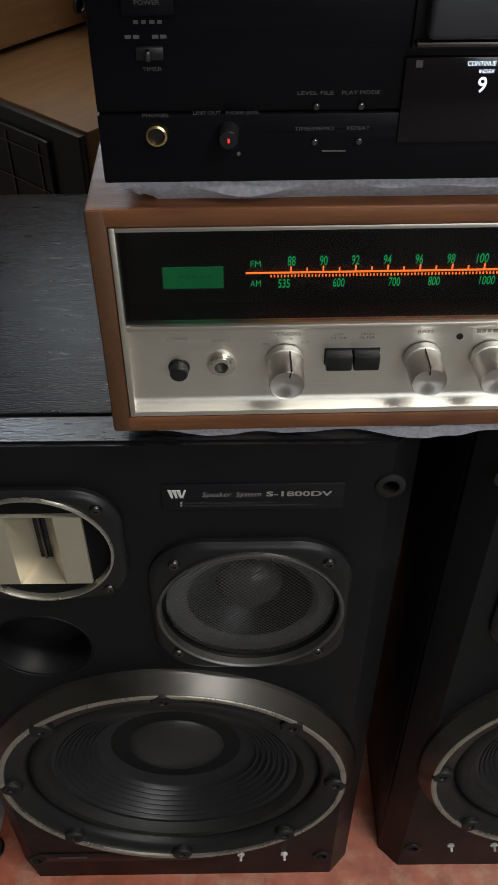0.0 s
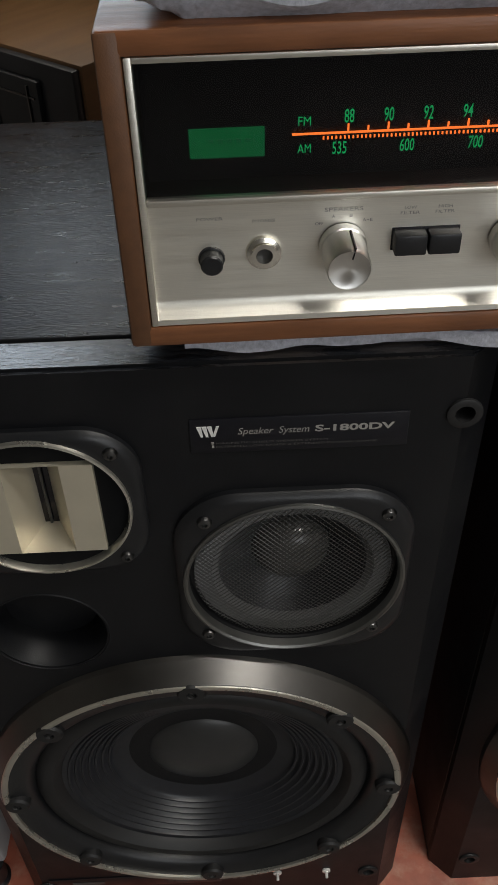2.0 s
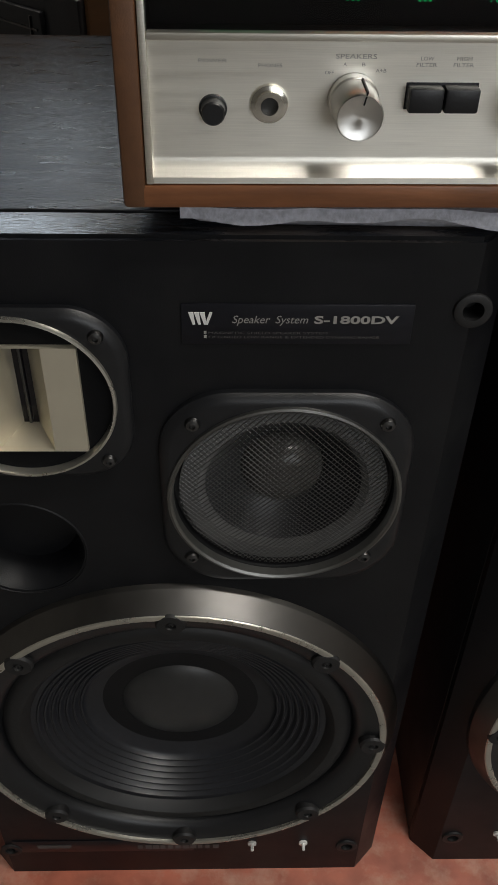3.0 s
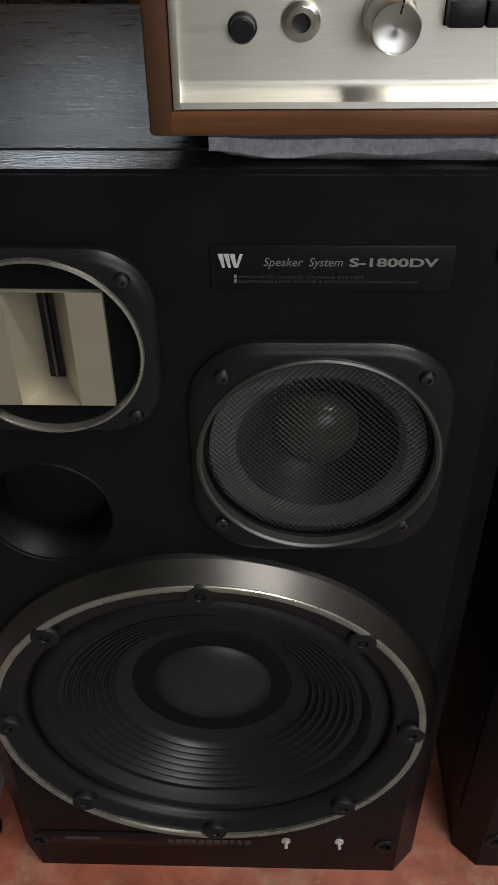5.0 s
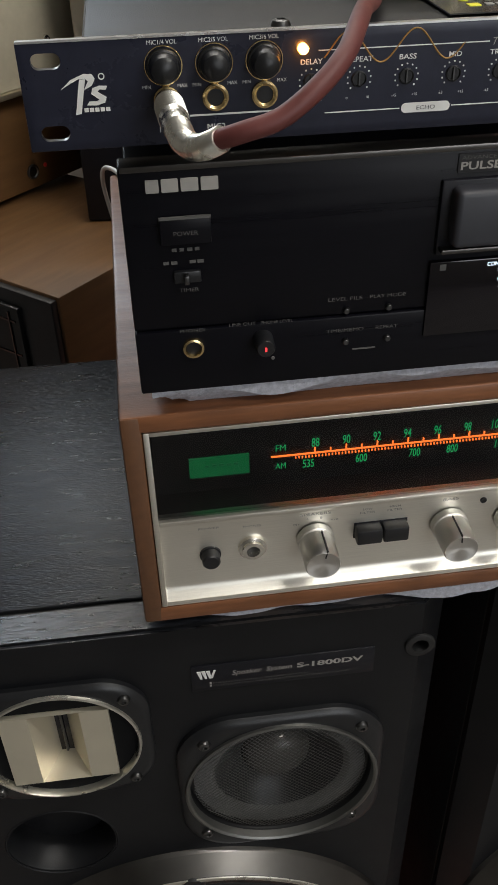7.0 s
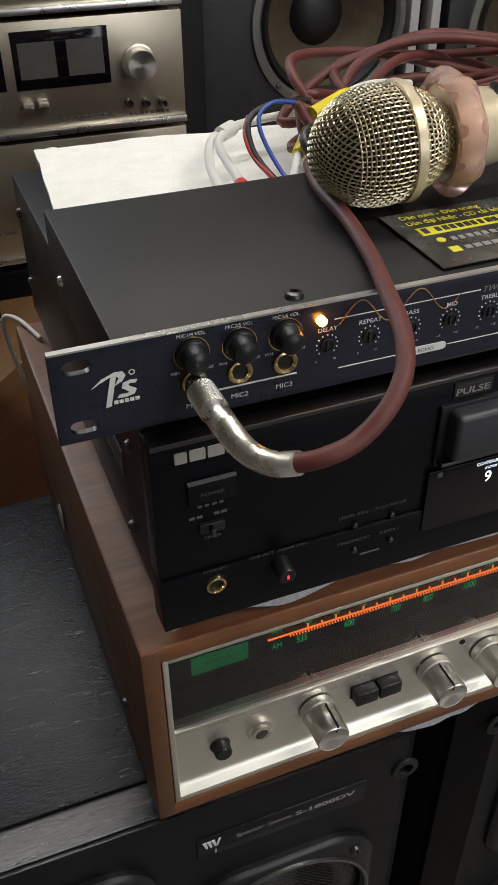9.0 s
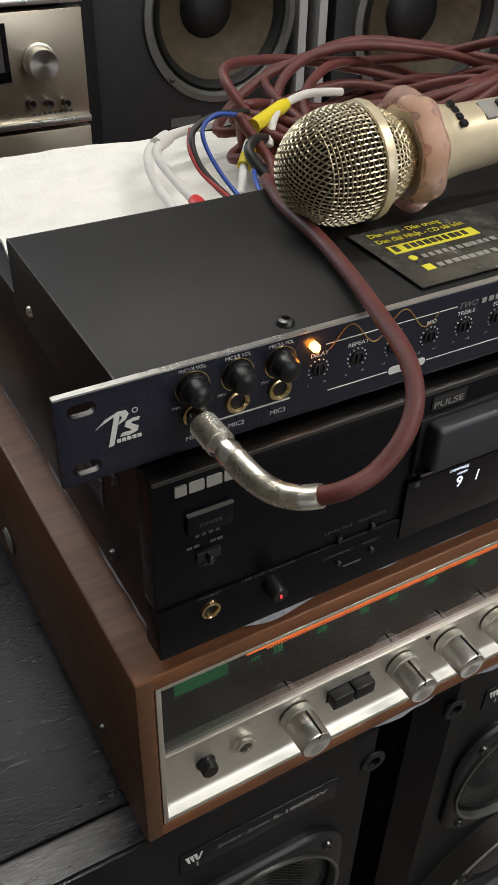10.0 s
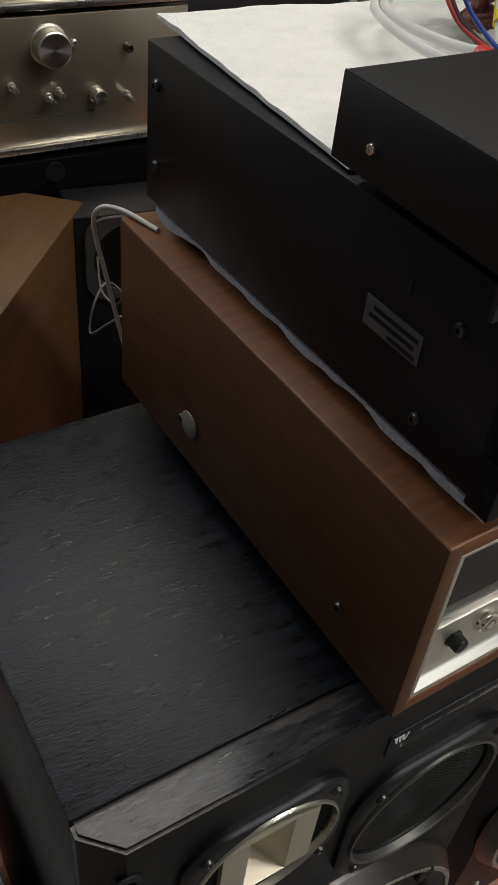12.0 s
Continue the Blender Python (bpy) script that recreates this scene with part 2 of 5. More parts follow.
def lathe(profile, cx=0.0, cz=0.0, n=64, bm=None, cy=0.0, axis="y", wobble=None):
    """Revolves (radius, along) pairs round an axis through (cx, cy, cz)."""
    out = bmesh.new() if bm is None else bm
    rings = []
    for r, h in profile:
        ring = []
        for k in range(n):
            a = 2 * math.pi * k / n
            rr = r * (wobble(a, h) if wobble else 1)
            c, s = rr * math.cos(a), rr * math.sin(a)
            ring.append(out.verts.new({"y": (cx + c, cy + h, cz + s), "z": (cx + c, cy + s, cz + h), "x": (cx + h, cy + c, cz + s)}[axis]))
            if r == 0:
                break
        rings.append(ring)
    for a, b in zip(rings, rings[1:]):
        for k in range(n):
            q = [a[k % len(a)], a[(k + 1) % n % len(a)], b[(k + 1) % n % len(b)], b[k % len(b)]]
            q = list(dict.fromkeys(q))
            if len(q) > 2:
                out.faces.new(q)
    return out


def smooth_path(points, steps=8, closed=False):
    """Catmull-Rom through the points."""
    p = [Vector(q) for q in points]
    out = []
    last = len(p) if closed else len(p) - 1
    for i in range(last):
        a, b, c, d = (p[(i + k) % len(p)] if closed else p[min(max(i + k, 0), len(p) - 1)] for k in (-1, 0, 1, 2))
        for s in range(steps):
            t = s / steps
            out.append(0.5 * (2 * b + (c - a) * t + (2 * a - 5 * b + 4 * c - d) * t * t + (3 * b - a - 3 * c + d) * t ** 3))
    if not closed:
        out.append(p[-1])
    return out


def tube(points, r, n=8, closed=False, bm=None, radii=None):
    out = bmesh.new() if bm is None else bm
    p = [Vector(q) for q in points]
    rings, up = [], None
    for i, q in enumerate(p):
        a = p[(i - 1) % len(p)] if closed or i else q
        b = p[(i + 1) % len(p)] if closed or i < len(p) - 1 else q
        d = (b - a).normalized()
        if up is None:
            up = Vector((0, 0, 1)) if abs(d.z) < 0.9 else Vector((1, 0, 0))
        side = d.cross(up).normalized()
        up = side.cross(d).normalized()
        rr = radii[i] if radii else r
        rings.append([out.verts.new(q + rr * (math.cos(2 * math.pi * k / n) * side + math.sin(2 * math.pi * k / n) * up)) for k in range(n)])
    pairs = list(zip(rings, rings[1:])) + ([(rings[-1], rings[0])] if closed else [])
    for a, b in pairs:
        for k in range(n):
            out.faces.new((a[k], a[(k + 1) % n], b[(k + 1) % n], b[k]))
    if not closed:
        out.faces.new(rings[0])
        out.faces.new(rings[-1])
    return out


def plate(outline, y0, y1, bevel=0.0, bm=None):
    """A plate with an outline in x and z, from y0 (front) to y1 (back)."""
    out = bmesh.new() if bm is None else bm
    f = [out.verts.new((x, y0, z)) for x, z in outline]
    b = [out.verts.new((x, y1, z)) for x, z in outline]
    front = out.faces.new(f)
    out.faces.new(b[::-1])
    for i in range(len(f)):
        j = (i + 1) % len(f)
        out.faces.new((f[i], b[i], b[j], f[j]))
    if bevel:
        bmesh.ops.bevel(out, geom=list(front.edges), offset=bevel, segments=2, affect="EDGES")
    return out


def squircle(cx, cz, hx, hz, corner, n=8):
    pts = []
    for sx, sz, a0 in ((1, 1, 0), (-1, 1, 90), (-1, -1, 180), (1, -1, 270)):
        for k in range(n + 1):
            a = radians(a0 + 90 * k / n)
            pts.append((cx + sx * (hx - corner) + corner * math.cos(a), cz + sz * (hz - corner) + corner * math.sin(a)))
    return pts


def flange(cx, cz, hx, hz, corner, hole, high, deep, bevel):
    """A driver flange: rounded outline with a sloping rim, raised off the baffle, round hole through it."""
    bm = bmesh.new()
    outer = squircle(cx, cz, hx, hz, corner, 12)
    inner = squircle(cx, cz, hx - bevel, hz - bevel, corner - 0.6 * bevel, 12)
    soft = squircle(cx, cz, hx - bevel * 0.35, hz - bevel * 0.35, corner - 0.2 * bevel, 12)
    long = [math.dist(p, outer[(i + 1) % len(outer)]) > 0.008 for i, p in enumerate(outer)]

    def dense(pts):
        out = []
        for i, p in enumerate(pts):
            q = pts[(i + 1) % len(pts)]
            out += [(p[0] + (q[0] - p[0]) * k / 12, p[1] + (q[1] - p[1]) * k / 12) for k in range(12 if long[i] else 1)]
        return out
    outer, inner, soft = dense(outer), dense(inner), dense(soft)

    def ring(r):
        return [(cx + r * math.cos(a), cz + r * math.sin(a)) for a in [math.atan2(z - cz, x - cx) for x, z in outer]]
    loops = [(outer, 0.001), (outer, -0.45 * high), (soft, -0.82 * high), (inner, -high), (ring(hole + 0.0015), -high), (ring(hole), -high + 0.0012), (ring(hole), deep)]
    rows = [[bm.verts.new((x, y, z)) for x, z in pts] for pts, y in loops]
    n = len(outer)
    for a, b in zip(rows, rows[1:]):
        for k in range(n):
            bm.faces.new((a[k], a[(k + 1) % n], b[(k + 1) % n], b[k]))
    return bm


def disc_cutter(cx, cz, r, y0, y1, n=64):
    return lathe([(0, y0), (r, y0), (r, y1), (0, y1)], cx, cz, n)


def cut(bm, cutters):
    """The bmesh as a mesh, with the cutters taken out of it."""
    base = bpy.data.objects.new("cut_base", finish(bm))
    scene.collection.objects.link(base)
    tools = []
    for c in cutters:
        tool = bpy.data.objects.new("cut_tool", finish(c))
        scene.collection.objects.link(tool)
        mod = base.modifiers.new("cut", "BOOLEAN")
        mod.operation, mod.solver, mod.object = "DIFFERENCE", "EXACT", tool
        tools.append(tool)
    me = bpy.data.meshes.new_from_object(base.evaluated_get(bpy.context.evaluated_depsgraph_get()))
    for ob in (*tools, base):
        old = ob.data
        bpy.data.objects.remove(ob)
        bpy.data.meshes.remove(old)
    me.shade_smooth()
    me.set_sharp_from_angle(angle=radians(30))
    return me


def lettering(text, x, y, z, height, parent, mat, width=None, align="LEFT", shear=0.0, flat=False, bold=0.0, name="lettering", turn=0.0):
    """Raised print, on an upright face that looks to -y, or flat on a top."""
    curve = bpy.data.curves.new("lettering", "FONT")
    curve.body, curve.size, curve.shear, curve.extrude, curve.offset = text, 1.0, shear, 0.0, bold
    curve.resolution_u = 3
    ob = bpy.data.objects.new("lettering", curve)
    scene.collection.objects.link(ob)
    me = bpy.data.meshes.new_from_object(ob.evaluated_get(bpy.context.evaluated_depsgraph_get()))
    bpy.data.objects.remove(ob)
    bpy.data.curves.remove(curve)
    xs = [v.co.x for v in me.vertices]
    w = max(xs) - min(xs)
    sy = height / 0.72
    sx = width / w if width else sy
    shift = {"LEFT": min(xs), "CENTER": (min(xs) + max(xs)) / 2, "RIGHT": max(xs)}[align]
    me.transform(Matrix.Diagonal((sx, sy, 1, 1)) @ Matrix.Translation((-shift, 0, 0)))
    made = part(name, me, mat, parent)
    made.matrix_basis = pose(x, y, z, 0 if flat else 90, 0, turn)
    return made


def bars(x, y, z, w, h, count, parent, mat, name="print_bar", flat=False, seed=1):
    """Unreadable print as short plain bars in one mesh."""
    rnd = random.Random(seed)
    bm = bmesh.new()
    step = w / count
    for k in range(count):
        ww = step * rnd.uniform(0.55, 0.85)
        if flat:
            box(x + k * step, x + k * step + ww, y, y + h, z, z + 0.0003, bm=bm)
        else:
            box(x + k * step, x + k * step + ww, y - 0.0003, y, z, z + h, bm=bm)
    return part(name, bm, mat, parent)


def screw(parent, x, y, z, r, mat, axis="y", out=-1):
    """A cross-head screw whose head stands off the face."""
    bm = lathe([(0, 0.35 * r), (0.35 * r, 0.3 * r), (0.4 * r, 0.62 * r), (0.8 * r, 0.5 * r), (r, 0.1 * r), (r, -0.1 * r)], n=16, axis=axis)
    for v in bm.verts:
        if axis == "y":
            v.co.y *= out
        elif axis == "x":
            v.co.x *= out
        else:
            v.co.z *= out
    return part("screw", bm, mat, parent, at=(x, y, z))


# ---- room ----
X0, X1, Y0, Y1, TOP = ROOM
# grey floor is added out of view so the fronts don't mirror red
tagged(part("floor", box(X0, X1, Y0, Y1, -0.12, -0.004), M["floor"]), "plain grey floor, unseen, added for neutral reflections", "floor", kind="structure")
# red stops just before the loudspeakers to limit its reflection; that edge is invented
tagged(part("painted_floor", box(-1.6, 1.9, 0.388, 1.9, -0.0038, 0.0, 0.001), M["red_paint"]), "scuffed red painted floor under the loudspeakers", "floor", kind="structure")
for name, b in dict(wall_west=(X0 - 0.12, X0, Y0, Y1), wall_east=(X1, X1 + 0.12, Y0, Y1)).items():
    tagged(part(name, box(*b, -0.12, TOP), M["wall"]), "plain painted shop wall in shade", "wall", kind="structure")
for name, y, hole in (("wall_south", Y0 - 0.12, SHOP_FRONT), ("wall_north", Y1, BACK_WINDOW)):
    me = cut(box(X0 - 0.12, X1 + 0.12, y, y + 0.12, -0.12, TOP), [box(hole[0], hole[1], y - 0.1, y + 0.3, hole[2], hole[3])])
    tagged(part(name, me, M["wall"]), "plain painted shop wall with an opening", "wall", kind="structure")
for k, (y, hole) in enumerate(((Y0 - 0.06, SHOP_FRONT), (Y1 + 0.06, BACK_WINDOW))):
    win = thing("window_%d" % (k + 1), ((hole[0] + hole[1]) / 2, y, hole[2]), "daylit window in a thin pale frame", "window", kind="structure")
    w, h = (hole[1] - hole[0]) / 2, hole[3] - hole[2]
    for x0, x1, z0, z1 in ((-w, -w + 0.05, 0, h), (w - 0.05, w, 0, h), (-w + 0.05, w - 0.05, 0, 0.05), (-w + 0.05, w - 0.05, h - 0.05, h)):
        part("window_frame", box(x0, x1, -0.025, 0.025, z0, z1, 0.004), M["white_metal"], win)
tagged(part("ceiling", box(X0 - 0.12, X1 + 0.12, Y0 - 0.12, Y1 + 0.12, TOP, TOP + 0.1), M["ceiling"]), "plain painted shop ceiling", "ceiling", kind="structure")
for tx, ty, power in TUBES:
    lamp = thing("ceiling_light", (tx, ty, TOP), "white batten ceiling light with a glowing tube", "ceiling light", group="ceiling lights")
    part("housing", box(-0.62, 0.62, -0.03, 0.03, -0.06, 0, 0.004), M["white_metal"], lamp)
    part("tube", lathe([(0, -0.585), (0.014, -0.585), (0.014, 0.585), (0, 0.585)], n=20, axis="x", cz=-0.085), M["tube"], lamp)


# ---- loudspeakers ----
def woofer(sp, cx, cz):
    """Twelve-inch woofer in a raised conical trim ring."""
    drv = part("woofer", lathe([(0.150, 0.012), (0.1505, -0.004), (0.1535, -0.0115), (0.158, -0.0150), (0.168, -0.0172), (0.1752, -0.0185), (0.1752, 0.012)], cx, cz, 96), M["plastic"], sp, "black cast woofer frame")
    part("trim_ring", lathe([(0.190, 0.0), (0.1885, -0.004), (0.1785, -0.0195), (0.177, -0.0205)], cx, cz, 128), M["gunmetal"], drv, "dark metal conical ring", angle=12)
    part("bright_edge", lathe([(0.1782, -0.0195), (0.1772, -0.0208), (0.1745, -0.0213), (0.1722, -0.0204), (0.1718, -0.014)], cx, cz, 128), M["chrome_trim"], drv, "scuffed silver edge")
    part("surround", lathe([(0.151, -0.003), (0.148, -0.0075), (0.142, -0.0105), (0.135, -0.0095), (0.130, -0.004), (0.1275, 0.002)], cx, cz, 96), M["rubber"], drv)
    prof = [(0.1280, 0.000), (0.1255, 0.0005)]
    for k in range(7):
        r = 0.1235 - 0.0058 * k
        y = 0.0005 + (0.1235 - r) * 0.52
        prof += [(r, y), (r - 0.0009, y - 0.0012), (r - 0.0024, y - 0.0010), (r - 0.0036, y + 0.0016), (r - 0.0048, y + 0.0030)]
    prof += [(0.0815, 0.0228), (0.0720, 0.0262), (0.0620, 0.0292), (0.052, 0.0318)]
    part("cone", lathe(prof, cx, cz, 96), M["cone"], drv, "black paper cone with pressed rings")
    part("dust_cap", lathe([(0.0535, 0.0310)] + [(0.0535 * math.cos(a), 0.0310 - 0.016 * math.sin(a)) for a in [radians(12 * k) for k in range(1, 8)]] + [(0, 0.0150)], cx, cz, 64), M["cap"], drv)
    for k in range(8):
        a = radians(90 + 45 * k)
        bx, bz = cx + 0.1672 * math.cos(a), cz + 0.1672 * math.sin(a)
        part("lug", lathe([(0.0118, -0.010), (0.0116, -0.0195), (0.0100, -0.0216), (0.0042, -0.0218), (0.0034, -0.0195), (0, -0.0195)], bx, bz, 28), M["rubber"], drv)
        screw(drv, bx, -0.0195, bz, 0.0028, M["rubber"])


def midrange(sp, cx, cz):
    drv = part("midrange", flange(cx, cz, 0.081, 0.084, 0.046, 0.0735, 0.0085, 0.012, 0.007), M["plastic"], sp, "black midrange flange")
    part("trim_ring", lathe([(0.0772, -0.0075), (0.0768, -0.0106), (0.0752, -0.0112), (0.0736, -0.0100), (0.0728, -0.0040)], cx, cz, 96), M["mid_ring"], drv, "grey metal ring")
    part("recess", lathe([(0.0738, -0.0040), (0.0725, 0.0035), (0.0690, 0.0045)], cx, cz, 64), M["dial_back"], drv, "dark gap inside the ring")
    part("surround", lathe([(0.0695, 0.003), (0.065, 0.0008), (0.057, 0.0012), (0.0525, 0.006)], cx, cz, 64), M["foam_ring"], drv, "grey foam surround")
    part("cone", lathe([(0.0530, 0.0055), (0.046, 0.013), (0.036, 0.0215), (0.025, 0.0275)], cx, cz, 64), M["cone"], drv)
    part("dust_cap", lathe([(0.029, 0.0262)] + [(0.029 * math.cos(a), 0.0262 - 0.020 * math.sin(a)) for a in [radians(10 * k) for k in range(1, 9)]] + [(0, 0.0062)], cx, cz, 48), M["mid_cap"], drv)
    bm, pitch, radius = bmesh.new(), 0.0029, 0.0695
    count = int(radius / pitch)
    c45 = math.sqrt(0.5)
    for fam in (0, 1):
        for k in range(-count, count + 1):
            o = k * pitch
            half = math.sqrt(max(radius ** 2 - o * o, 0))
            pts = []
            for s in range(13):
                u = -half + 2 * half * s / 12
                x, z = ((u - o) * c45, (u + o) * c45) if fam == 0 else ((u + o) * c45, (o - u) * c45)
                rr = (x * x + z * z) / radius ** 2
                pts.append((cx + x, -0.0058 + 0.0040 * rr + 0.0002 * fam, cz + z))
            if half > 0.004:
                tube(pts, 0.00034, 4, bm=bm)
    tagged(part("grille", bm, M["mesh"], drv, "expanded metal mesh grille"), kind="stuff")
    for dx, dz in ((0.061, 0.0635), (-0.059, 0.0635), (0.058, -0.0555), (-0.062, -0.0555)):
        screw(drv, cx + dx, -0.0086, cz + dz, 0.0050, M["dark_screw"])


def tweeter(sp, cx, cz):
    drv = part("tweeter", flange(cx, cz, 0.067, 0.0625, 0.036, 0.0565, 0.0080, 0.010, 0.006), M["plastic"], sp, "black tweeter flange")
    part("face_disc", cut(disc_cutter(cx, cz, 0.0580, -0.0042, 0.0, 64), [box(cx - 0.0383, cx + 0.0383, -0.02, 0.02, cz - 0.0385, cz + 0.0385)]), M["port_black"], drv, "black disc round the horn")
    part("trim_ring", lathe([(0.0592, -0.0075), (0.0586, -0.0098), (0.0570, -0.0102), (0.0562, -0.0080), (0.0560, -0.004)], cx, cz, 96), M["chrome_trim"], drv, "thin silver ring")
    bm = bmesh.new()
    hz, fx, tx, yf = 0.0385, 0.0180, 0.0048, -0.0085
    ring = [bm.verts.new((cx + x, yf, cz + z)) for x, z in ((-0.0385, -hz), (-fx, -hz), (fx, -hz), (0.0385, -hz), (0.0385, hz), (fx, hz), (-fx, hz), (-0.0385, hz))]
    thr = [bm.verts.new((cx + x, 0.0150, cz + z)) for x, z in ((-tx, -0.0335), (tx, -0.0335), (tx, 0.0383), (-tx, 0.0383))]
    for q in ((ring[0], ring[1], ring[6], ring[7]), (ring[2], ring[3], ring[4], ring[5]), (ring[1], thr[0], thr[3], ring[6]), (thr[1], ring[2], ring[5], thr[2]), (ring[1], ring[2], thr[1], thr[0]), (ring[6], thr[3], thr[2], ring[5])):
        bm.faces.new(q)
    for a, b in ((ring[0], ring[7]), (ring[4], ring[3]), (ring[0], ring[3]), (ring[7], ring[4])):
        c, d = bm.verts.new(a.co + Vector((0, 0.009, 0))), bm.verts.new(b.co + Vector((0, 0.009, 0)))
        bm.faces.new((a, b, d, c))
    part("horn", bm, M["horn"], drv, "champagne metal horn with a folded throat", angle=20)
    part("throat", box(cx - tx, cx + tx, 0.0148, 0.0160, cz - 0.0335, cz + 0.0383), M["cd_gloss"], drv, "dark throat slot")
    part("phase_bar", box(cx - 0.0009, cx + 0.0009, 0.0120, 0.0146, cz - 0.0325, cz + 0.0380, 0.0004), M["dark_screw"], drv, "thin bar in the throat")
    for sx, sz in ((1, 1), (-1, 1), (1, -1), (-1, -1)):
        screw(drv, cx + sx * 0.0505, -0.0080, cz + sz * 0.0462, 0.0046, M["dark_screw"])


def loudspeaker(at, yaw, flip, label):
    """Three-way floor loudspeaker. Front at y 0, base centre at the origin; flip -1 mirrors the layout."""
    sp = thing("loudspeaker", at, label, "loudspeaker", yaw, "pair of floor loudspeakers")
    W, H, D, G = 0.205, 0.747, 0.362, 0.030
    f = flip
    wx, wz, mx, mz, tx, tz, px, pz = 0.003 * f, 0.279, 0.082 * f, 0.563, -0.0805 * f, 0.6428, -0.100 * f, 0.505
    cabinet = part("cabinet", box(-W, W, G + 0.0022, D, 0.0, H, 0.002), M["vinyl"], sp, "scuffed black wood-grain vinyl cabinet")
    cabinet.data.materials.append(M["vinyl_side"])
    for p in cabinet.data.polygons:
        p.material_index = 0 if p.normal.z > 0.5 else 1
    part("groove", box(-W + 0.003, W - 0.003, G - 0.002, G + 0.004, 0.003, H - 0.003), M["dial_back"], sp, "dark joint behind the baffle")
    bm = bmesh.new()
    outline = [(-W, G), (-W, 0.022), (-W + 0.022, 0.0), (W - 0.022, 0.0), (W, 0.022), (W, G)]
    lo = [bm.verts.new((x, y, 0.0)) for x, y in outline]
    hi = [bm.verts.new((x, y, H)) for x, y in outline]
    bm.faces.new(lo[::-1])
    bm.faces.new(hi)
    for i in range(6):
        bm.faces.new((lo[i], lo[(i + 1) % 6], hi[(i + 1) % 6], hi[i]))
    bmesh.ops.bevel(bm, geom=[e for e in bm.edges if abs(e.verts[0].co.z - e.verts[1].co.z) < 1e-5 and e.verts[0].co.z > 0.5], offset=0.0025, segments=2, affect="EDGES")
    socks = [(0.183 * f, 0.703), (0.170 * f, 0.052), (-0.178 * f, 0.052), (-0.184 * f, 0.703)]
    me = cut(bm, [disc_cutter(wx, wz, 0.176, -0.05, 0.027), disc_cutter(mx, mz, 0.0755, -0.05, 0.0275), disc_cutter(tx, tz, 0.0605, -0.05, 0.0275), disc_cutter(px, pz, 0.044, -0.05, 0.0275)]
             + [disc_cutter(x, z, 0.0065, -0.05, 0.018, 24) for x, z in socks])
    me.materials.append(M["baffle"])
    me.materials.append(M["edge_worn"])
    for p in me.polygons:
        p.material_index = 1 if p.normal.z > 0.6 and p.center.z > H - 0.004 else 0
    part("baffle", me, None, sp, "satin black front baffle with bevelled sides")
    woofer(sp, wx, wz)
    midrange(sp, mx, mz)
    tweeter(sp, tx, tz)
    part("port", lathe([(0.0468, 0.0002), (0.0455, -0.0006), (0.0440, 0.001), (0.0405, 0.007), (0.0370, 0.017), (0.0352, 0.030), (0.0350, 0.16), (0, 0.16)], px, pz, 64), M["baffle"], sp, "flared round bass port")
    for x, z in socks:
        part("grille_socket", lathe([(0.0112, -0.0002), (0.0109, -0.0018), (0.0096, -0.0024), (0.0062, -0.0022), (0.0058, 0.012), (0, 0.012)], x, z, 32), M["rubber"], sp)
    lx = 0.084 * f if f > 0 else -0.084
    badge = part("badge", box(lx - 0.066, lx + 0.066, -0.0012, 0.001, 0.680, 0.7065, 0.0005), M["black"], sp, "black model badge")
    ox = lx - 0.063
    bm = bmesh.new()
    for k in range(4):
        x = ox + 0.0032 * k
        q = [(x + 0.0012, 0.7015), (x + 0.0040, 0.7015), (x + 0.0050, 0.6935), (x + 0.0036, 0.6935)] if k < 3 else [(x + 0.0010, 0.6935), (x + 0.0026, 0.6935), (x + 0.0052, 0.7015), (x + 0.0036, 0.7015)]
        plate(q, -0.0018, -0.0012, bm=bm)
    part("emblem", bm, M["print"], badge, "pale slanted emblem")
    lettering("Speaker", ox + 0.026, -0.0016, 0.6945, 0.0052, badge, M["grey_print"], 0.0215, shear=0.25)
    lettering("System", ox + 0.0505, -0.0016, 0.6945, 0.0052, badge, M["grey_print"], 0.0185, shear=0.25)
    lettering("S-1800DV", ox + 0.0725, -0.0016, 0.6945, 0.0050, badge, M["grey_print"], 0.0480, bold=0.03)
    lettering("MAGNETIC SHIELD SPEAKER SYSTEM", ox + 0.0125, -0.0016, 0.6872, 0.0016, badge, M["dim_print"], 0.068)
    lettering("EXTENDED LOW RANGE & EXTENDED DYNAMIC RANGE", ox + 0.0125, -0.0016, 0.6844, 0.0016, badge, M["dim_print"], 0.098)
    bm = bmesh.new()
    for z in (0.6872, 0.6844):
        box(ox + 0.0098, ox + 0.0113, -0.0016, -0.001, z, z + 0.0018, bm=bm)
    part("bullet_marks", bm, M["grey_print"], badge)
    tag_plate = part("terminal_strip", box(-0.155 * f - 0.02, -0.155 * f + 0.165, -0.001, 0.001, 0.046, 0.070, 0.0004) if f > 0 else box(0.0, 0.175, -0.001, 0.001, 0.046, 0.070, 0.0004), M["black"], sp, "thin black control strip")
    part("nameplate", box(-0.150 * f - 0.0, -0.150 * f + 0.034, -0.0018, 0.0, 0.056, 0.0615), M["dim_print"], sp, "small dull metal plate")
    bars(-0.047, -0.0013, 0.052, 0.085, 0.008, 11, tag_plate, M["dim_print"])
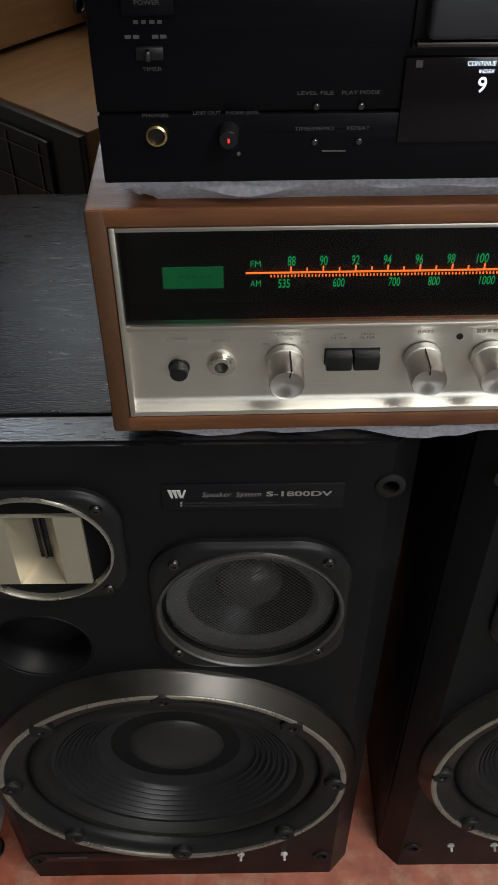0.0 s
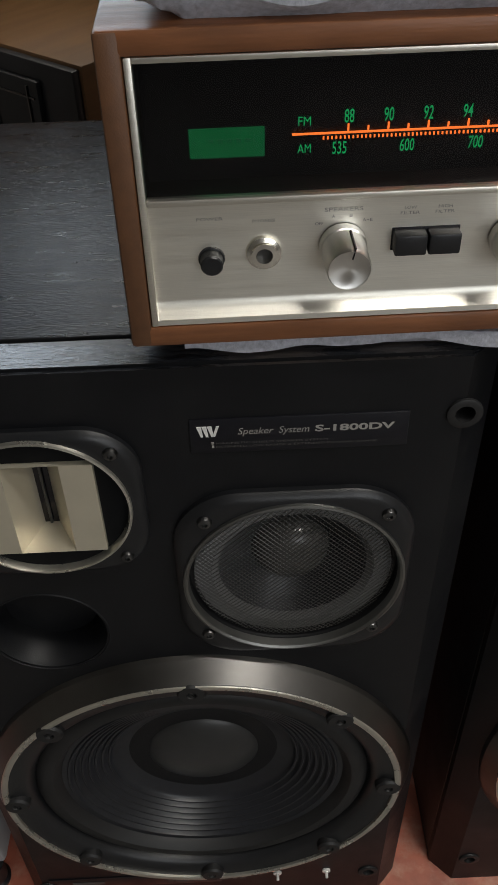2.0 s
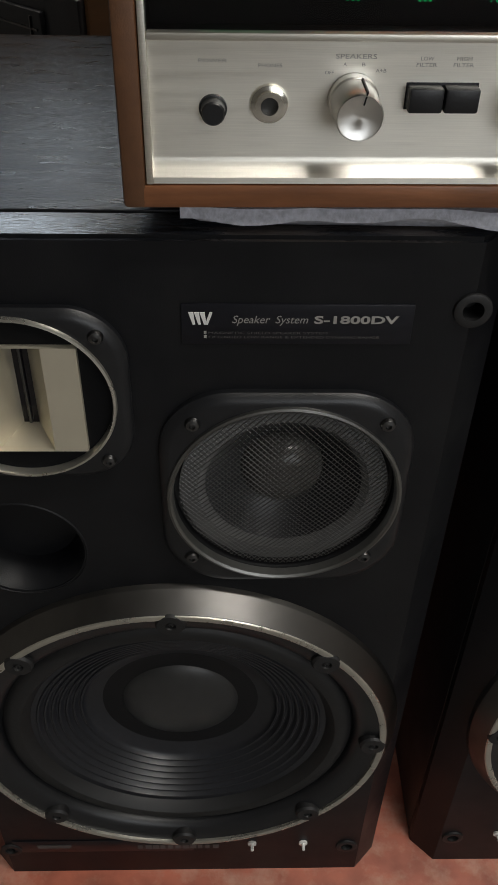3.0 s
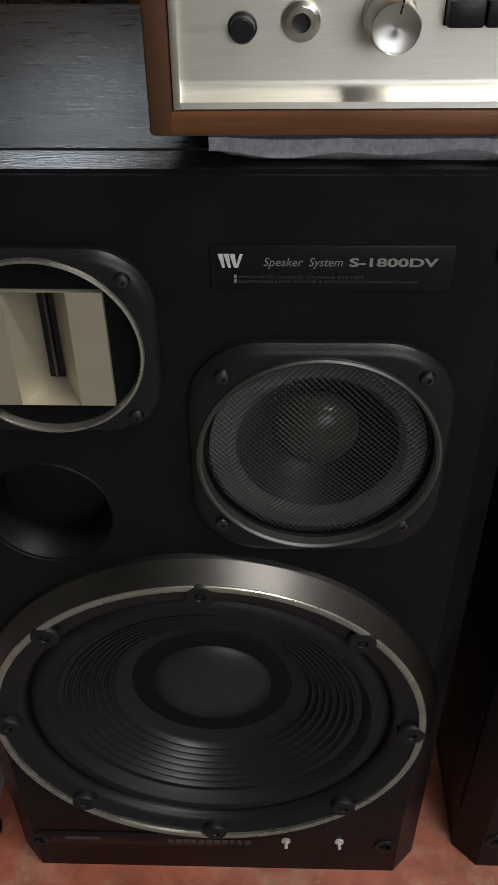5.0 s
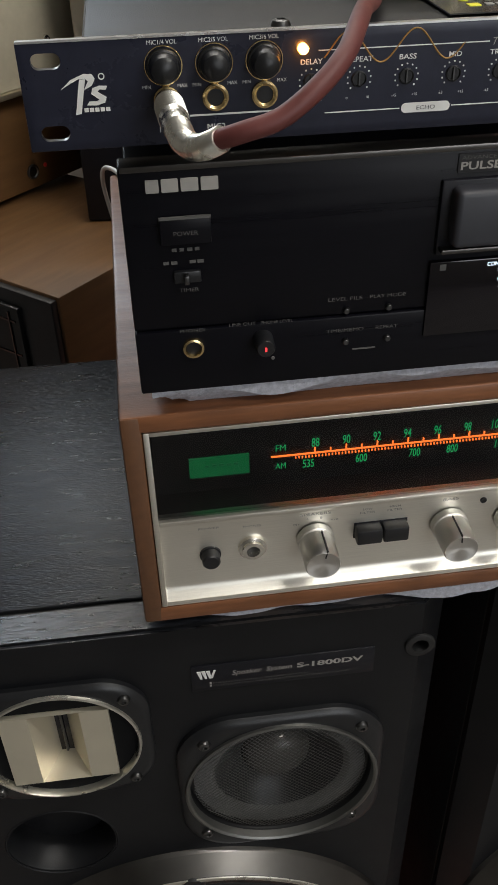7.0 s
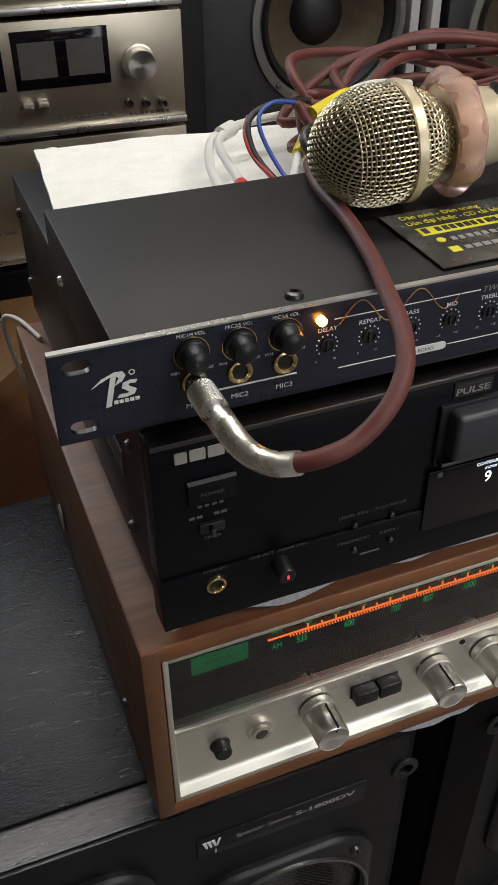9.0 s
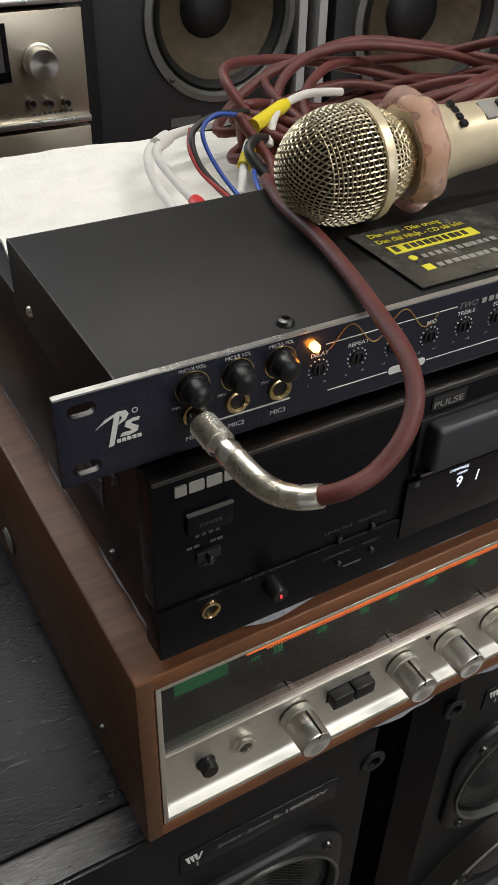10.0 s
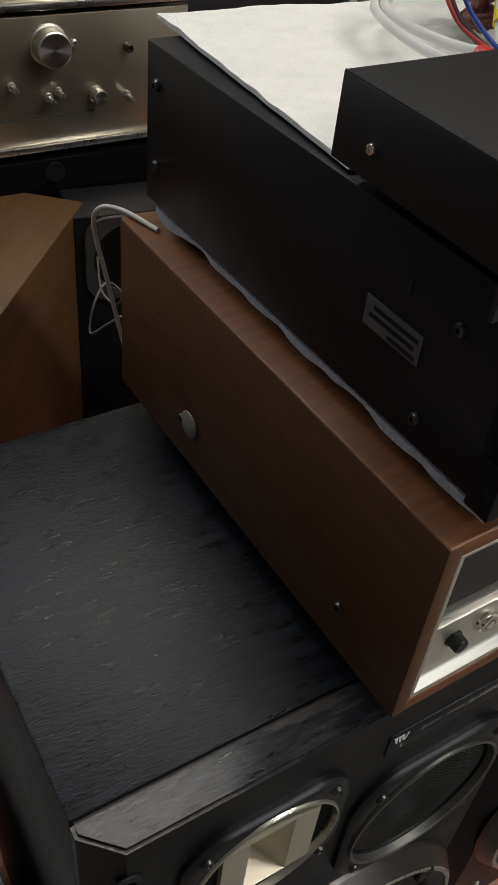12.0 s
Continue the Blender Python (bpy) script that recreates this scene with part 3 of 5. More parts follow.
    for x in (0.071, 0.124):
        lever = part("level_switch", lathe([(0.0045, 0), (0.0045, -0.002), (0.0018, -0.0025), (0.0016, -0.0085), (0.0, -0.009)], x * f, 0.060, 16), M["white_metal"], sp, "small pale toggle lever")
    return sp


loudspeaker((-0.081, 0.437, 0.0), 0.8, 1, "large black three-way loudspeaker with silver-edged woofer on tiles")
loudspeaker((0.372, 0.450, 0.0), 0.5, -1, "matching black three-way loudspeaker standing beside its twin")


# ---- wood-cased receiver ----
def receiver(at, yaw):
    r = thing("receiver", at, "vintage walnut-cased stereo receiver with lit green dial, switched on", "receiver", yaw)
    W, H, D, S = 0.47, 0.160, 0.385, 0.0115
    case = part("case", bmesh.new(), M["walnut"], r, "walnut veneer sleeve")
    bm = bmesh.new()
    t = 0.0115
    box(0, W, 0, D, H - t, H, 0.0022, bm=bm)
    box(0, W, 0, D, 0, t + 0.001, 0.0022, bm=bm)
    old = case.data
    case.data = finish(bm)
    case.data.materials.append(M["walnut"])
    bpy.data.meshes.remove(old)
    # side panels take the darkened walnut, with their shade painted in
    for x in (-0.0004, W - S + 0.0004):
        part("side_panel", box(x, x + S, -0.0004, D, 0.0006, H - 0.0006, 0.002), M["walnut_shaded"], r, "walnut side panel")
    part("back_panel", box(t, W - t, D - 0.012, D - 0.008, t, H - t), M["black"], r)
    L, R, B, T = S, W - S, t + 0.001, H - t
    bm = bmesh.new()
    e = 0.0035
    box(L, L + e, 0.0005, 0.012, B, T, 0.0006, bm=bm)
    box(R - e, R, 0.0005, 0.012, B, T, 0.0006, bm=bm)
    box(L + e, R - e, 0.0005, 0.012, T - e * 0.8, T, 0.0006, bm=bm)
    box(L + e, R - e, 0.0005, 0.006, 0.0795, 0.0830, 0.0008, bm=bm)
    part("bezel", bm, M["silver"], r, "thin bright aluminium bezel")
    # lower fascia: flat plate that curls forward into a ledge
    prof = [(0.0075, 0.0800), (0.0075, 0.0245), (0.0068, 0.0215), (0.0050, 0.0195), (0.0012, B + 0.0035), (0.0008, B + 0.0005), (0.010, B + 0.0005), (0.012, 0.0800)]
    bm = bmesh.new()
    a = [bm.verts.new((L + e, y, z)) for y, z in prof]
    b = [bm.verts.new((R - e, y, z)) for y, z in prof]
    bm.faces.new(a)
    bm.faces.new(b[::-1])
    for i in range(len(prof)):
        j = (i + 1) % len(prof)
        bm.faces.new((a[i], b[i], b[j], a[j]))
    fascia = part("fascia", bm, M["silver"], r, "brushed aluminium control fascia")
    part("dial_glass", box(L + e, R - e, 0.0035, 0.0055, 0.0825, T - e * 0.8), M["smoked"], r, "smoked dial glass")
    well = part("dial_plate", box(L + e, R - e, 0.0330, 0.0355, 0.0765, T), M["dial_back"], r, "black dial plate with lit scale")
    part("dial_shelf", box(L + e, R - e, 0.012, 0.0330, 0.0765, 0.0780), M["dial_back"], r)
    yd = 0.0325
    x0 = 0.0880
    part("tuning_meter", box(x0 - 0.0515, x0 - 0.0145, yd - 0.001, yd + 0.001, 0.0895, 0.1040), M["meter_green"], well, "green lit tuning meter")
    bm = bmesh.new()
    for k in range(5):
        box(x0 - 0.042 + 0.0045 * k, x0 - 0.0395 + 0.0045 * k, yd - 0.0016, yd - 0.001, 0.0970, 0.0990, bm=bm)
    part("meter_marks", bm, M["meter_dark"], well)
    zl = 0.0995
    part("pointer_line", box(x0 - 0.001, x0 + 0.33, yd - 0.001, yd, zl - 0.0004, zl + 0.0004), M["dial_orange"], well, "orange lit scale line")
    bm = bmesh.new()
    for k in range(34):
        x = x0 + 0.0265 + 0.00985 * k
        if x < x0 + 0.33:
            box(x - 0.0004, x + 0.0004, yd - 0.001, yd, zl + 0.0007, zl + (0.0042 if k % 2 == 0 else 0.0030), bm=bm)
    for k in range(150):
        x = x0 + 0.0145 + 0.0021 * k
        if x < x0 + 0.33:
            box(x - 0.00035, x + 0.00035, yd - 0.001, yd, zl - 0.0030, zl - 0.0017, bm=bm)
    tagged(part("scale_ticks", bm, M["dial_orange"], well, "orange lit tick marks"), kind="stuff")
    lettering("FM", x0 + 0.005, yd - 0.0008, 0.1037, 0.0048, well, M["dial_green"], 0.0062, "CENTER")
    lettering("AM", x0 + 0.005, yd - 0.0008, 0.0900, 0.0048, well, M["dial_green"], 0.0066, "CENTER")
    for k, txt in enumerate(("88", "90", "92", "94", "96", "98", "100", "102", "104", "106", "108")):
        lettering(txt, x0 + 0.0267 + 0.0193 * k, yd - 0.0008, 0.1045, 0.0068, well, M["dial_green"], 0.0024 * len(txt), "CENTER", bold=0.01)
    for x, txt in ((0.0225, "535"), (0.0562, "600"), (0.0905, "700"), (0.1150, "800"), (0.148, "1000"), (0.185, "1200"), (0.215, "1400"), (0.245, "1600")):
        lettering(txt, x0 + x, yd - 0.0008, 0.0890, 0.0064, well, M["dial_green"], 0.0024 * len(txt), "CENTER", bold=0.01)
    # controls
    yf = 0.0075
    part("power_button", lathe([(0.0068, 0), (0.0066, -0.0012), (0.0058, -0.0014), (0.0056, -0.0075), (0.0048, -0.0085), (0, -0.0085)], x0 - 0.0435, 0.0475, 32, cy=yf), M["plastic"], r, "black push button")
    jack = part("headphone_jack", lathe([(0.0092, 0), (0.0088, -0.0022), (0.0068, -0.003), (0.0066, -0.0048), (0.0042, -0.005), (0.0038, -0.001)], x0 - 0.0170, 0.0500, 32, cy=yf), M["nickel"], r, "nickel headphone socket")
    part("socket_hole", lathe([(0.0040, -0.0012), (0, -0.0012)], x0 - 0.0170, 0.0500, 24, cy=yf), M["cap"], jack)
    for kx, ang in ((0.0225, 12), (0.1085, -4), (0.1505, 15), (0.193, 0), (0.235, 0), (0.29, 0), (0.33, -20)):
        knob = part("knob", lathe([(0.0118, -0.001), (0.0118, -0.006), (0.0111, -0.0068), (0.0109, -0.0255), (0.0103, -0.0268), (0.0097, -0.0264), (0, -0.0256)], x0 + kx, 0.0525, 64, cy=yf), M["knob_silver"], r, "turned aluminium knob")
        bm = box(-0.00035, 0.00035, -0.0266, -0.008, 0.0060, 0.01225)
        mark = part("mark", bm, M["black"], knob, "black index line")
        mark.matrix_basis = pose(x0 + kx, yf, 0.0525, 0, ang, 0)
    for k in range(2):
        part("push_switch", box(x0 + 0.0478 + 0.0170 * k, x0 + 0.0640 + 0.0170 * k, yf - 0.0085, yf + 0.001, 0.0482, 0.0595, 0.0012), M["plastic"], r, "black rectangular push switch")
    part("switch_recess", box(x0 + 0.0472, x0 + 0.0816, yf - 0.0006, yf + 0.001, 0.0476, 0.0601, 0.0003), M["black"], r)
    part("indicator_hole", lathe([(0.0022, 0), (0.0020, -0.0008), (0, -0.0004)], x0 + 0.1300, 0.0675, 16, cy=yf), M["plastic"], r)
    yt = yf - 0.0004
    for x, z, txt, w in ((-0.0435, 0.0685, "POWER", 0.013), (-0.0170, 0.0665, "PHONES", 0.011), (0.0555, 0.0700, "LOW", 0.006), (0.0555, 0.0672, "FILTER", 0.0095), (0.0728, 0.0700, "HIGH", 0.007), (0.0728, 0.0672, "FILTER", 0.0095), (0.0175, 0.0672, "A", 0.0015), (0.0262, 0.0672, "B", 0.0015), (0.0345, 0.0645, "A+B", 0.005), (0.0105, 0.0635, "OFF", 0.004)):
        lettering(txt, x0 + x, yt, z, 0.0017, fascia, M["grey_print"], w, "CENTER")
    lettering("SPEAKERS", x0 + 0.0225, yt, 0.0705, 0.0022, fascia, M["grey_print"], 0.019, "CENTER")
    lettering("BASS", x0 + 0.1085, yt, 0.0705, 0.0022, fascia, M["grey_print"], 0.010, "CENTER")
    bars(x0 + 0.140, yt, 0.0705, 0.020, 0.0020, 6, fascia, M["grey_print"], seed=9)
    for x, y in ((0.0, 0.275), (0.0, 0.065)):
        screw(r, -0.0008, y, 0.040, 0.0042, M["dark_screw"], "x")
    spot = lathe([(0.0115, -0.0012), (0.0115, -0.0022), (0.0108, -0.0026), (0, -0.0026)], n=32, axis="x", cy=0.262, cz=0.043)
    part("plug_cover", spot, M["grey_print"], r, "round pale screw cover")
    for x in (0.04, W - 0.06):
        for y in (0.05, D - 0.06):
            part("foot", lathe([(0, -0.0195), (0.012, -0.0195), (0.013, -0.016), (0.014, 0.001), (0, 0.001)], x, 0, 24, axis="z", cy=y), M["rubber"], r)
    return r


receiver((-0.0880, 0.4240, 0.7685), 1.7)


# ---- compact disc player ----
def disc_player(at, yaw):
    d = thing("disc_player", at, "black compact disc player with dim white display, switched on", "disc player", yaw)
    W, H, D = 0.43, 0.116, 0.380
    part("case", box(0.003, W - 0.003, 0.016, D, 0.0, H - 0.002, 0.0015), M["black"], d, "black steel cover")
    front = part("front_panel", box(0, W, 0.002, 0.018, 0.034, H, 0.0012), M["cd_front"], d, "black front panel")
    part("lower_panel", box(0, W, 0.0005, 0.018, -0.002, 0.0335, 0.0012), M["cd_front"], d, "black lower panel")
    part("top_strip", box(0.001, W - 0.001, 0.0012, 0.014, H - 0.0022, H + 0.0006, 0.0004), M["gunmetal"], d, "thin bright strip along the top edge")
    # maker's name as plain blocks
    x = 0.0118
    for w in (0.0060, 0.0077, 0.0080, 0.0080):
        part("maker_mark", plate(squircle(x + w / 2, 0.1071, w / 2, 0.0030, 0.0006, 3), 0.0012, 0.0021), M["grey_print"], front)
        x += w + 0.0011
    yp = 0.0018
    btn = part("power_button", box(0.0165, 0.0405, -0.0012, 0.004, 0.0795, 0.0925, 0.0008), M["cd_front"], d, "rectangular power button")
    part("button_edge", box(0.0165, 0.0405, -0.0015, 0.0005, 0.0920, 0.0930), M["dim_print"], btn)
    lettering("POWER", 0.0285, -0.0015, 0.0842, 0.0022, btn, M["dim_print"], 0.0115, "CENTER")
    bars(0.0215, yp, 0.0752, 0.0145, 0.0016, 4, front, M["dim_print"], seed=4)
    bars(0.0170, yp, 0.0688, 0.0075, 0.0016, 2, front, M["dim_print"], seed=5)
    bars(0.0295, yp, 0.0688, 0.0075, 0.0016, 2, front, M["dim_print"], seed=6)
    lettering("TIMER", 0.0285, yp, 0.0540, 0.0020, front, M["dim_print"], 0.0095, "CENTER")
    sw = part("timer_switch", box(0.0215, 0.0345, -0.0004, 0.003, 0.0595, 0.0655, 0.0006), M["plastic"], d)
    part("slider", box(0.0262, 0.0285, -0.0045, 0.0, 0.0602, 0.0650, 0.0006), M["dark_screw"], sw)
    jack = part("headphone_jack", lathe([(0.0056, 0.0), (0.0053, -0.0018), (0.0042, -0.0022), (0.0036, -0.0010), (0.0035, 0.0004)], 0.0285, 0.0235, 32, cy=0.0005), M["brass"], d, "brass headphone socket")
    part("socket_hole", lathe([(0.0037, -0.0003), (0, -0.0003)], 0.0285, 0.0235, 24, cy=0.0005), M["dial_back"], jack)
    yl = 0.0002
    lettering("PHONES", 0.0285, yl, 0.0325, 0.0019, d, M["dim_print"], 0.0125, "CENTER")
    lettering("LINE OUT", 0.0470, yl, 0.0335, 0.0019, d, M["dim_print"], 0.0135)
    lettering("PHONE LEVEL", 0.0630, yl, 0.0335, 0.0017, d, M["dim_print"], 0.0165)
    knob = part("level_knob", lathe([(0.0052, 0.0), (0.0049, -0.010), (0.0042, -0.0110), (0, -0.0110)], 0.0640, 0.0250, 40, cy=0.0005), M["plastic"], d, "small black knob with red light")
    part("knob_light", box(0.0635, 0.0645, -0.0112, -0.0100, 0.0240, 0.0260), M["red_led"], knob)
    part("knob_dot", lathe([(0.0011, 0), (0.0009, -0.0004), (0, -0.0004)], 0.0690, 0.0135, 12), M["dim_print"], d)
    for x, z, txt, w in ((0.1065, 0.0420, "LEVEL FILE", 0.0175), (0.1285, 0.0420, "PLAY MODE", 0.0185), (0.1065, 0.0250, "TIME/MEMO", 0.0195), (0.1285, 0.0250, "REPEAT", 0.0115)):
        y = yp if z > 0.034 else yl
        lettering(txt, x, y, z, 0.0020, d, M["dim_print"], w, "CENTER")
        part("small_button", lathe([(0.0018, 0), (0.0016, -0.0016), (0.0012, -0.002), (0, -0.002)], x + 0.0005, z - 0.0055, 16, cy=y), M["dark_screw"], d)
    part("rule", box(0.111, 0.123, -0.0002, 0.001, 0.0140, 0.0146), M["dim_print"], d)
    # display window and tray
    disp = part("display_window", box(0.1480, 0.30, -0.0008, 0.006, 0.0185, 0.0600, 0.0008), M["cd_gloss"], d, "glossy black display window")
    part("sensor", box(0.1530, 0.1562, -0.0012, 0.0, 0.0555, 0.0587), M["dim_print"], disp)
    lettering("CONTINUE", 0.1775, -0.0010, 0.0560, 0.0022, disp, M["lcd"], 0.0135)
    lettering("INDEX", 0.1835, -0.0010, 0.0525, 0.0018, disp, M["lcd"], 0.0075)
    lettering("9", 0.1840, -0.0010, 0.0435, 0.0075, disp, M["lcd"], 0.0042, bold=0.01)
    lettering("1", 0.1985, -0.0010, 0.0435, 0.0075, disp, M["lcd"], shear=0.1)
    well = part("tray_recess", box(0.1500, 0.31, -0.0006, 0.006, 0.0635, 0.1010, 0.0010), M["black"], d)
    tray = part("disc_tray", box(0.1550, 0.305, -0.0100, 0.003, 0.0700, 0.0985, 0.0030, 3), M["tray"], d, "satin black disc tray door")
    part("tray_lip", box(0.1510, 0.308, -0.0060, 0.002, 0.0660, 0.0685, 0.0008), M["gunmetal"], d)
    logo = part("format_mark", box(0.1570, 0.1795, 0.0012, 0.0025, 0.1035, 0.1125), M["plastic"], d)
    lettering("ADVANCED", 0.1583, 0.0010, 0.1098, 0.0018, logo, M["dim_print"], 0.0195)
    lettering("PULSE", 0.1583, 0.0010, 0.1050, 0.0038, logo, M["grey_print"], 0.0195, bold=0.02)
    # left side
    for y, z in ((0.065, 0.017), (0.052, 0.082), (0.365, 0.088), (0.365, 0.030)):
        screw(d, 0.0028, y, z, 0.0042, M["dark_screw"], "x")
    lbl = part("side_label", box(0.0022, 0.0032, 0.073, 0.119, 0.046, 0.064), M["dim_print"], d, "scuffed grey side label")
    for row, (y0, y1) in enumerate(((0.076, 0.112), (0.078, 0.115), (0.076, 0.098))):
        part("print_bar", box(0.0020, 0.0024, y0, y1, 0.0605 - 0.0052 * row - 0.0026, 0.0605 - 0.0052 * row), M["black"], lbl)
    part("vent_slot", box(0.0024, 0.0032, 0.089, 0.0915, 0.080, 0.088), M["dial_back"], d)
    for x in (0.03, W - 0.05):
        for y in (0.05, D - 0.05):
            part("foot", lathe([(0, -0.0205), (0.016, -0.0205), (0.017, -0.017), (0.017, 0.001), (0, 0.001)], x, 0, 24, axis="z", cy=y), M["rubber"], d)
    return d


disc_player((-0.0742, 0.4195, 0.9475), 1.6)


# ---- karaoke mixer ----
def mixer(at, yaw):
    m = thing("karaoke_mixer", at, "slim dark blue rack karaoke mixer with black steel case", "audio mixer", yaw)
    W, H = 0.4826, 0.0445
    slots = []
    for x in (0.0115, W - 0.0115):
        for z in (0.0075, H - 0.0075):
            slots.append(plate(squircle(x, z, 0.0062, 0.0033, 0.0032, 5), -0.01, 0.02))
    panel = part("front_panel", cut(box(0, W, 0, 0.003, 0, H, 0.0004), slots), M["mixer"], m, "navy front panel with rack slots")
    for x in (0.0115, W - 0.0115):
        for z in (0.0075, H - 0.0075):
            wall = squircle(x, z, 0.0061, 0.0032, 0.0031, 5)
            bm = bmesh.new()
            lo, hi = [[bm.verts.new((p, depth, q)) for p, q in wall] for depth in (0.0003, 0.0032)]
            for k in range(len(wall)):
                bm.faces.new((lo[k], lo[(k + 1) % len(wall)], hi[(k + 1) % len(wall)], hi[k]))
            part("slot_edge", bm, M["gunmetal"], panel, "bare metal edge of a rack slot")
    part("panel_edge", box(0.0003, W - 0.0003, -0.0002, 0.0030, H - 0.0003, H + 0.0006), M["bare_edge"], m, "bare bright top edge")
    part("case", box(0.0270, W - 0.0270, 0.003, 0.148, 0.0005, H - 0.0008, 0.0012), M["mixer_box"], m, "black powder-coated steel case")
    part("edge_wear", box(0.0273, 0.0280, 0.004, 0.147, H - 0.0013, H - 0.0006), M["dark_screw"], m, "worn line on the case edge")
    screw(m, 0.0270, 0.118, 0.0165, 0.0032, M["nickel"], "x")
    screw(m, 0.0270, 0.012, 0.0165, 0.0032, M["nickel"], "x")
    screw(m, 0.112, 0.012, H - 0.0008, 0.0045, M["dark_screw"], "z", 1)
    screw(m, 0.330, 0.012, H - 0.0008, 0.0045, M["dark_screw"], "z", 1)
    y = -0.0003
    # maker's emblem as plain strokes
    bm = bmesh.new()
    strokes = (((105, 336), (125, 320), (150, 311), (165, 312), (170, 320), (163, 331), (148, 338), (152, 331), (157, 324), (152, 319), (140, 319), (122, 327)),
               ((141, 320), (152, 320), (138, 378), (127, 380)),
               ((191, 333), (188, 339), (176, 338), (172, 342), (188, 352), (184, 361), (168, 365), (150, 364), (155, 358), (170, 358), (174, 355), (160, 345), (163, 336), (176, 332)))
    for k, stroke in enumerate(strokes):
        plate([(0.0162 + (p - 105) * 0.000227, 0.0258 + (335 - q) * 0.00024) for p, q in stroke], y - 0.0002 - 0.00005 * k, y + 0.0002, bm=bm)
    for k in range(12):
        a0, a1 = 2 * math.pi * k / 12, 2 * math.pi * (k + 1) / 12
        bm.faces.new([bm.verts.new((0.0337 + r * math.cos(t), y, 0.0302 + r * math.sin(t))) for r, t in ((0.0014, a0), (0.0014, a1), (0.0009, a1), (0.0009, a0))])
    for k in range(5):
        box(0.0250 + 0.0023 * k, 0.0268 + 0.0023 * k, y - 0.0002, y + 0.0002, 0.0160, 0.0176, bm=bm)
    part("maker_emblem", bm, M["print"], m, "white maker's emblem")
    for k, (x, txt) in enumerate(((0.0600, "MIC1/4 VOL"), (0.0815, "MIC2/5 VOL"), (0.1030, "MIC3/6 VOL"))):
        knob = part("volume_knob", lathe([(0.0072, -0.0005), (0.0070, -0.0028), (0.0063, -0.0033), (0.0060, -0.0070), (0.0052, -0.0090), (0.0032, -0.0103), (0, -0.0107)], x, 0.0330, 40), M["plastic"], m, "round black volume knob")
        part("gold_ring", lathe([(0.0082, 0.0), (0.0081, -0.0004), (0.0077, -0.0004), (0.0076, 0.0)], x, 0.0330, 40), M["brass"], knob)
        lettering(txt, x, y, 0.0415, 0.0018, m, M["print"], 0.0125, "CENTER")
        lettering("MIN", x - 0.0095, y, 0.0240, 0.0015, m, M["print"], 0.0036)
        lettering("MAX", x + 0.0055, y, 0.0240, 0.0015, m, M["print"], 0.0042)
    for x, txt in ((0.0605, "MIC1"), (0.0815, "MIC2"), (0.1030, "MIC3")):
        j = part("microphone_jack", lathe([(0.0058, 0), (0.0057, -0.0016), (0.0048, -0.002), (0.0037, -0.0012), (0.0036, 0.0004)], x, 0.0192, 32), M["brass"], m, "gold-rimmed microphone socket")
        part("socket_hole", lathe([(0.0037, -0.0004), (0, -0.0004)], x, 0.0192, 24), M["dial_back"], j)
        lettering(txt, x, y, 0.0055, 0.0025, m, M["print"], 0.0080, "CENTER")
    part("rule", box(0.070, 0.109, -0.0004, 0.001, 0.0115, 0.0122), M["print"], m)
    led = part("power_light", lathe([(0.0022, 0), (0.0022, -0.0028), (0.0015, -0.0040), (0, -0.0044)], 0.1195, 0.0370, 20), M["amber_led"], m, "glowing amber indicator")
    for k, txt in enumerate(("DELAY", "REPEAT", "BASS", "MID", "TREBLE", "ECHO", "REVERB", "LOW", "HIGH")):
        x = 0.1235 + 0.02125 * k
        pot = part("trimmer", lathe([(0.0034, 0.0), (0.0034, -0.0008), (0.0030, -0.0010), (0.0028, -0.0002), (0, -0.0002)], x, 0.0232, 24), M["plastic"], m, "recessed black trimmer")
        part("slot", box(x - 0.0003, x + 0.0003, -0.0012, -0.0002, 0.0206, 0.0258), M["dark_screw"], pot)
        bm = bmesh.new()
        for a in range(11):
            t = radians(-45 + 27 * a)
            cx, cz = x + 0.0052 * math.cos(t), 0.0232 + 0.0052 * math.sin(t)
            box(cx - 0.00028, cx + 0.00028, y - 0.0002, y + 0.0003, cz - 0.00028, cz + 0.00028, bm=bm)
        part("scale_dots", bm, M["print"], pot)
        lettering(txt, x, y, 0.0303, 0.0022, m, M["print"], 0.0019 * len(txt), "CENTER", bold=0.01)
        lettering("0" if k < 2 else "-15", x - 0.0052, y, 0.0148, 0.0012, m, M["print"], align="CENTER")
        lettering("10" if k < 2 else "+15", x + 0.0042, y, 0.0148, 0.0012, m, M["print"], align="CENTER")
    part("rule_top", box(0.1265, 0.2020, -0.0003, 0.001, 0.0355, 0.0359), M["print"], m)
    lettering("TWO", 0.2035, y, 0.0342, 0.0032, m, M["grey_print"], 0.0115, shear=0.3)
    bars(0.2170, y, 0.0342, 0.022, 0.0028, 5, m, M["grey_print"], seed=12)
    part("rule_low", box(0.1300, 0.1640, -0.0003, 0.001, 0.0093, 0.0097), M["print"], m)
    part("rule_low", box(0.1880, 0.2450, -0.0003, 0.001, 0.0093, 0.0097), M["print"], m)
    pill = part("pill_mark", plate(squircle(0.1760, 0.0095, 0.0112, 0.0021, 0.0020, 5), -0.0004, 0.0005), M["print"], m, "white rounded caption plate")
    lettering("ECHO", 0.1760, -0.0006, 0.0086, 0.0018, pill, M["mixer"], 0.0085, "CENTER")
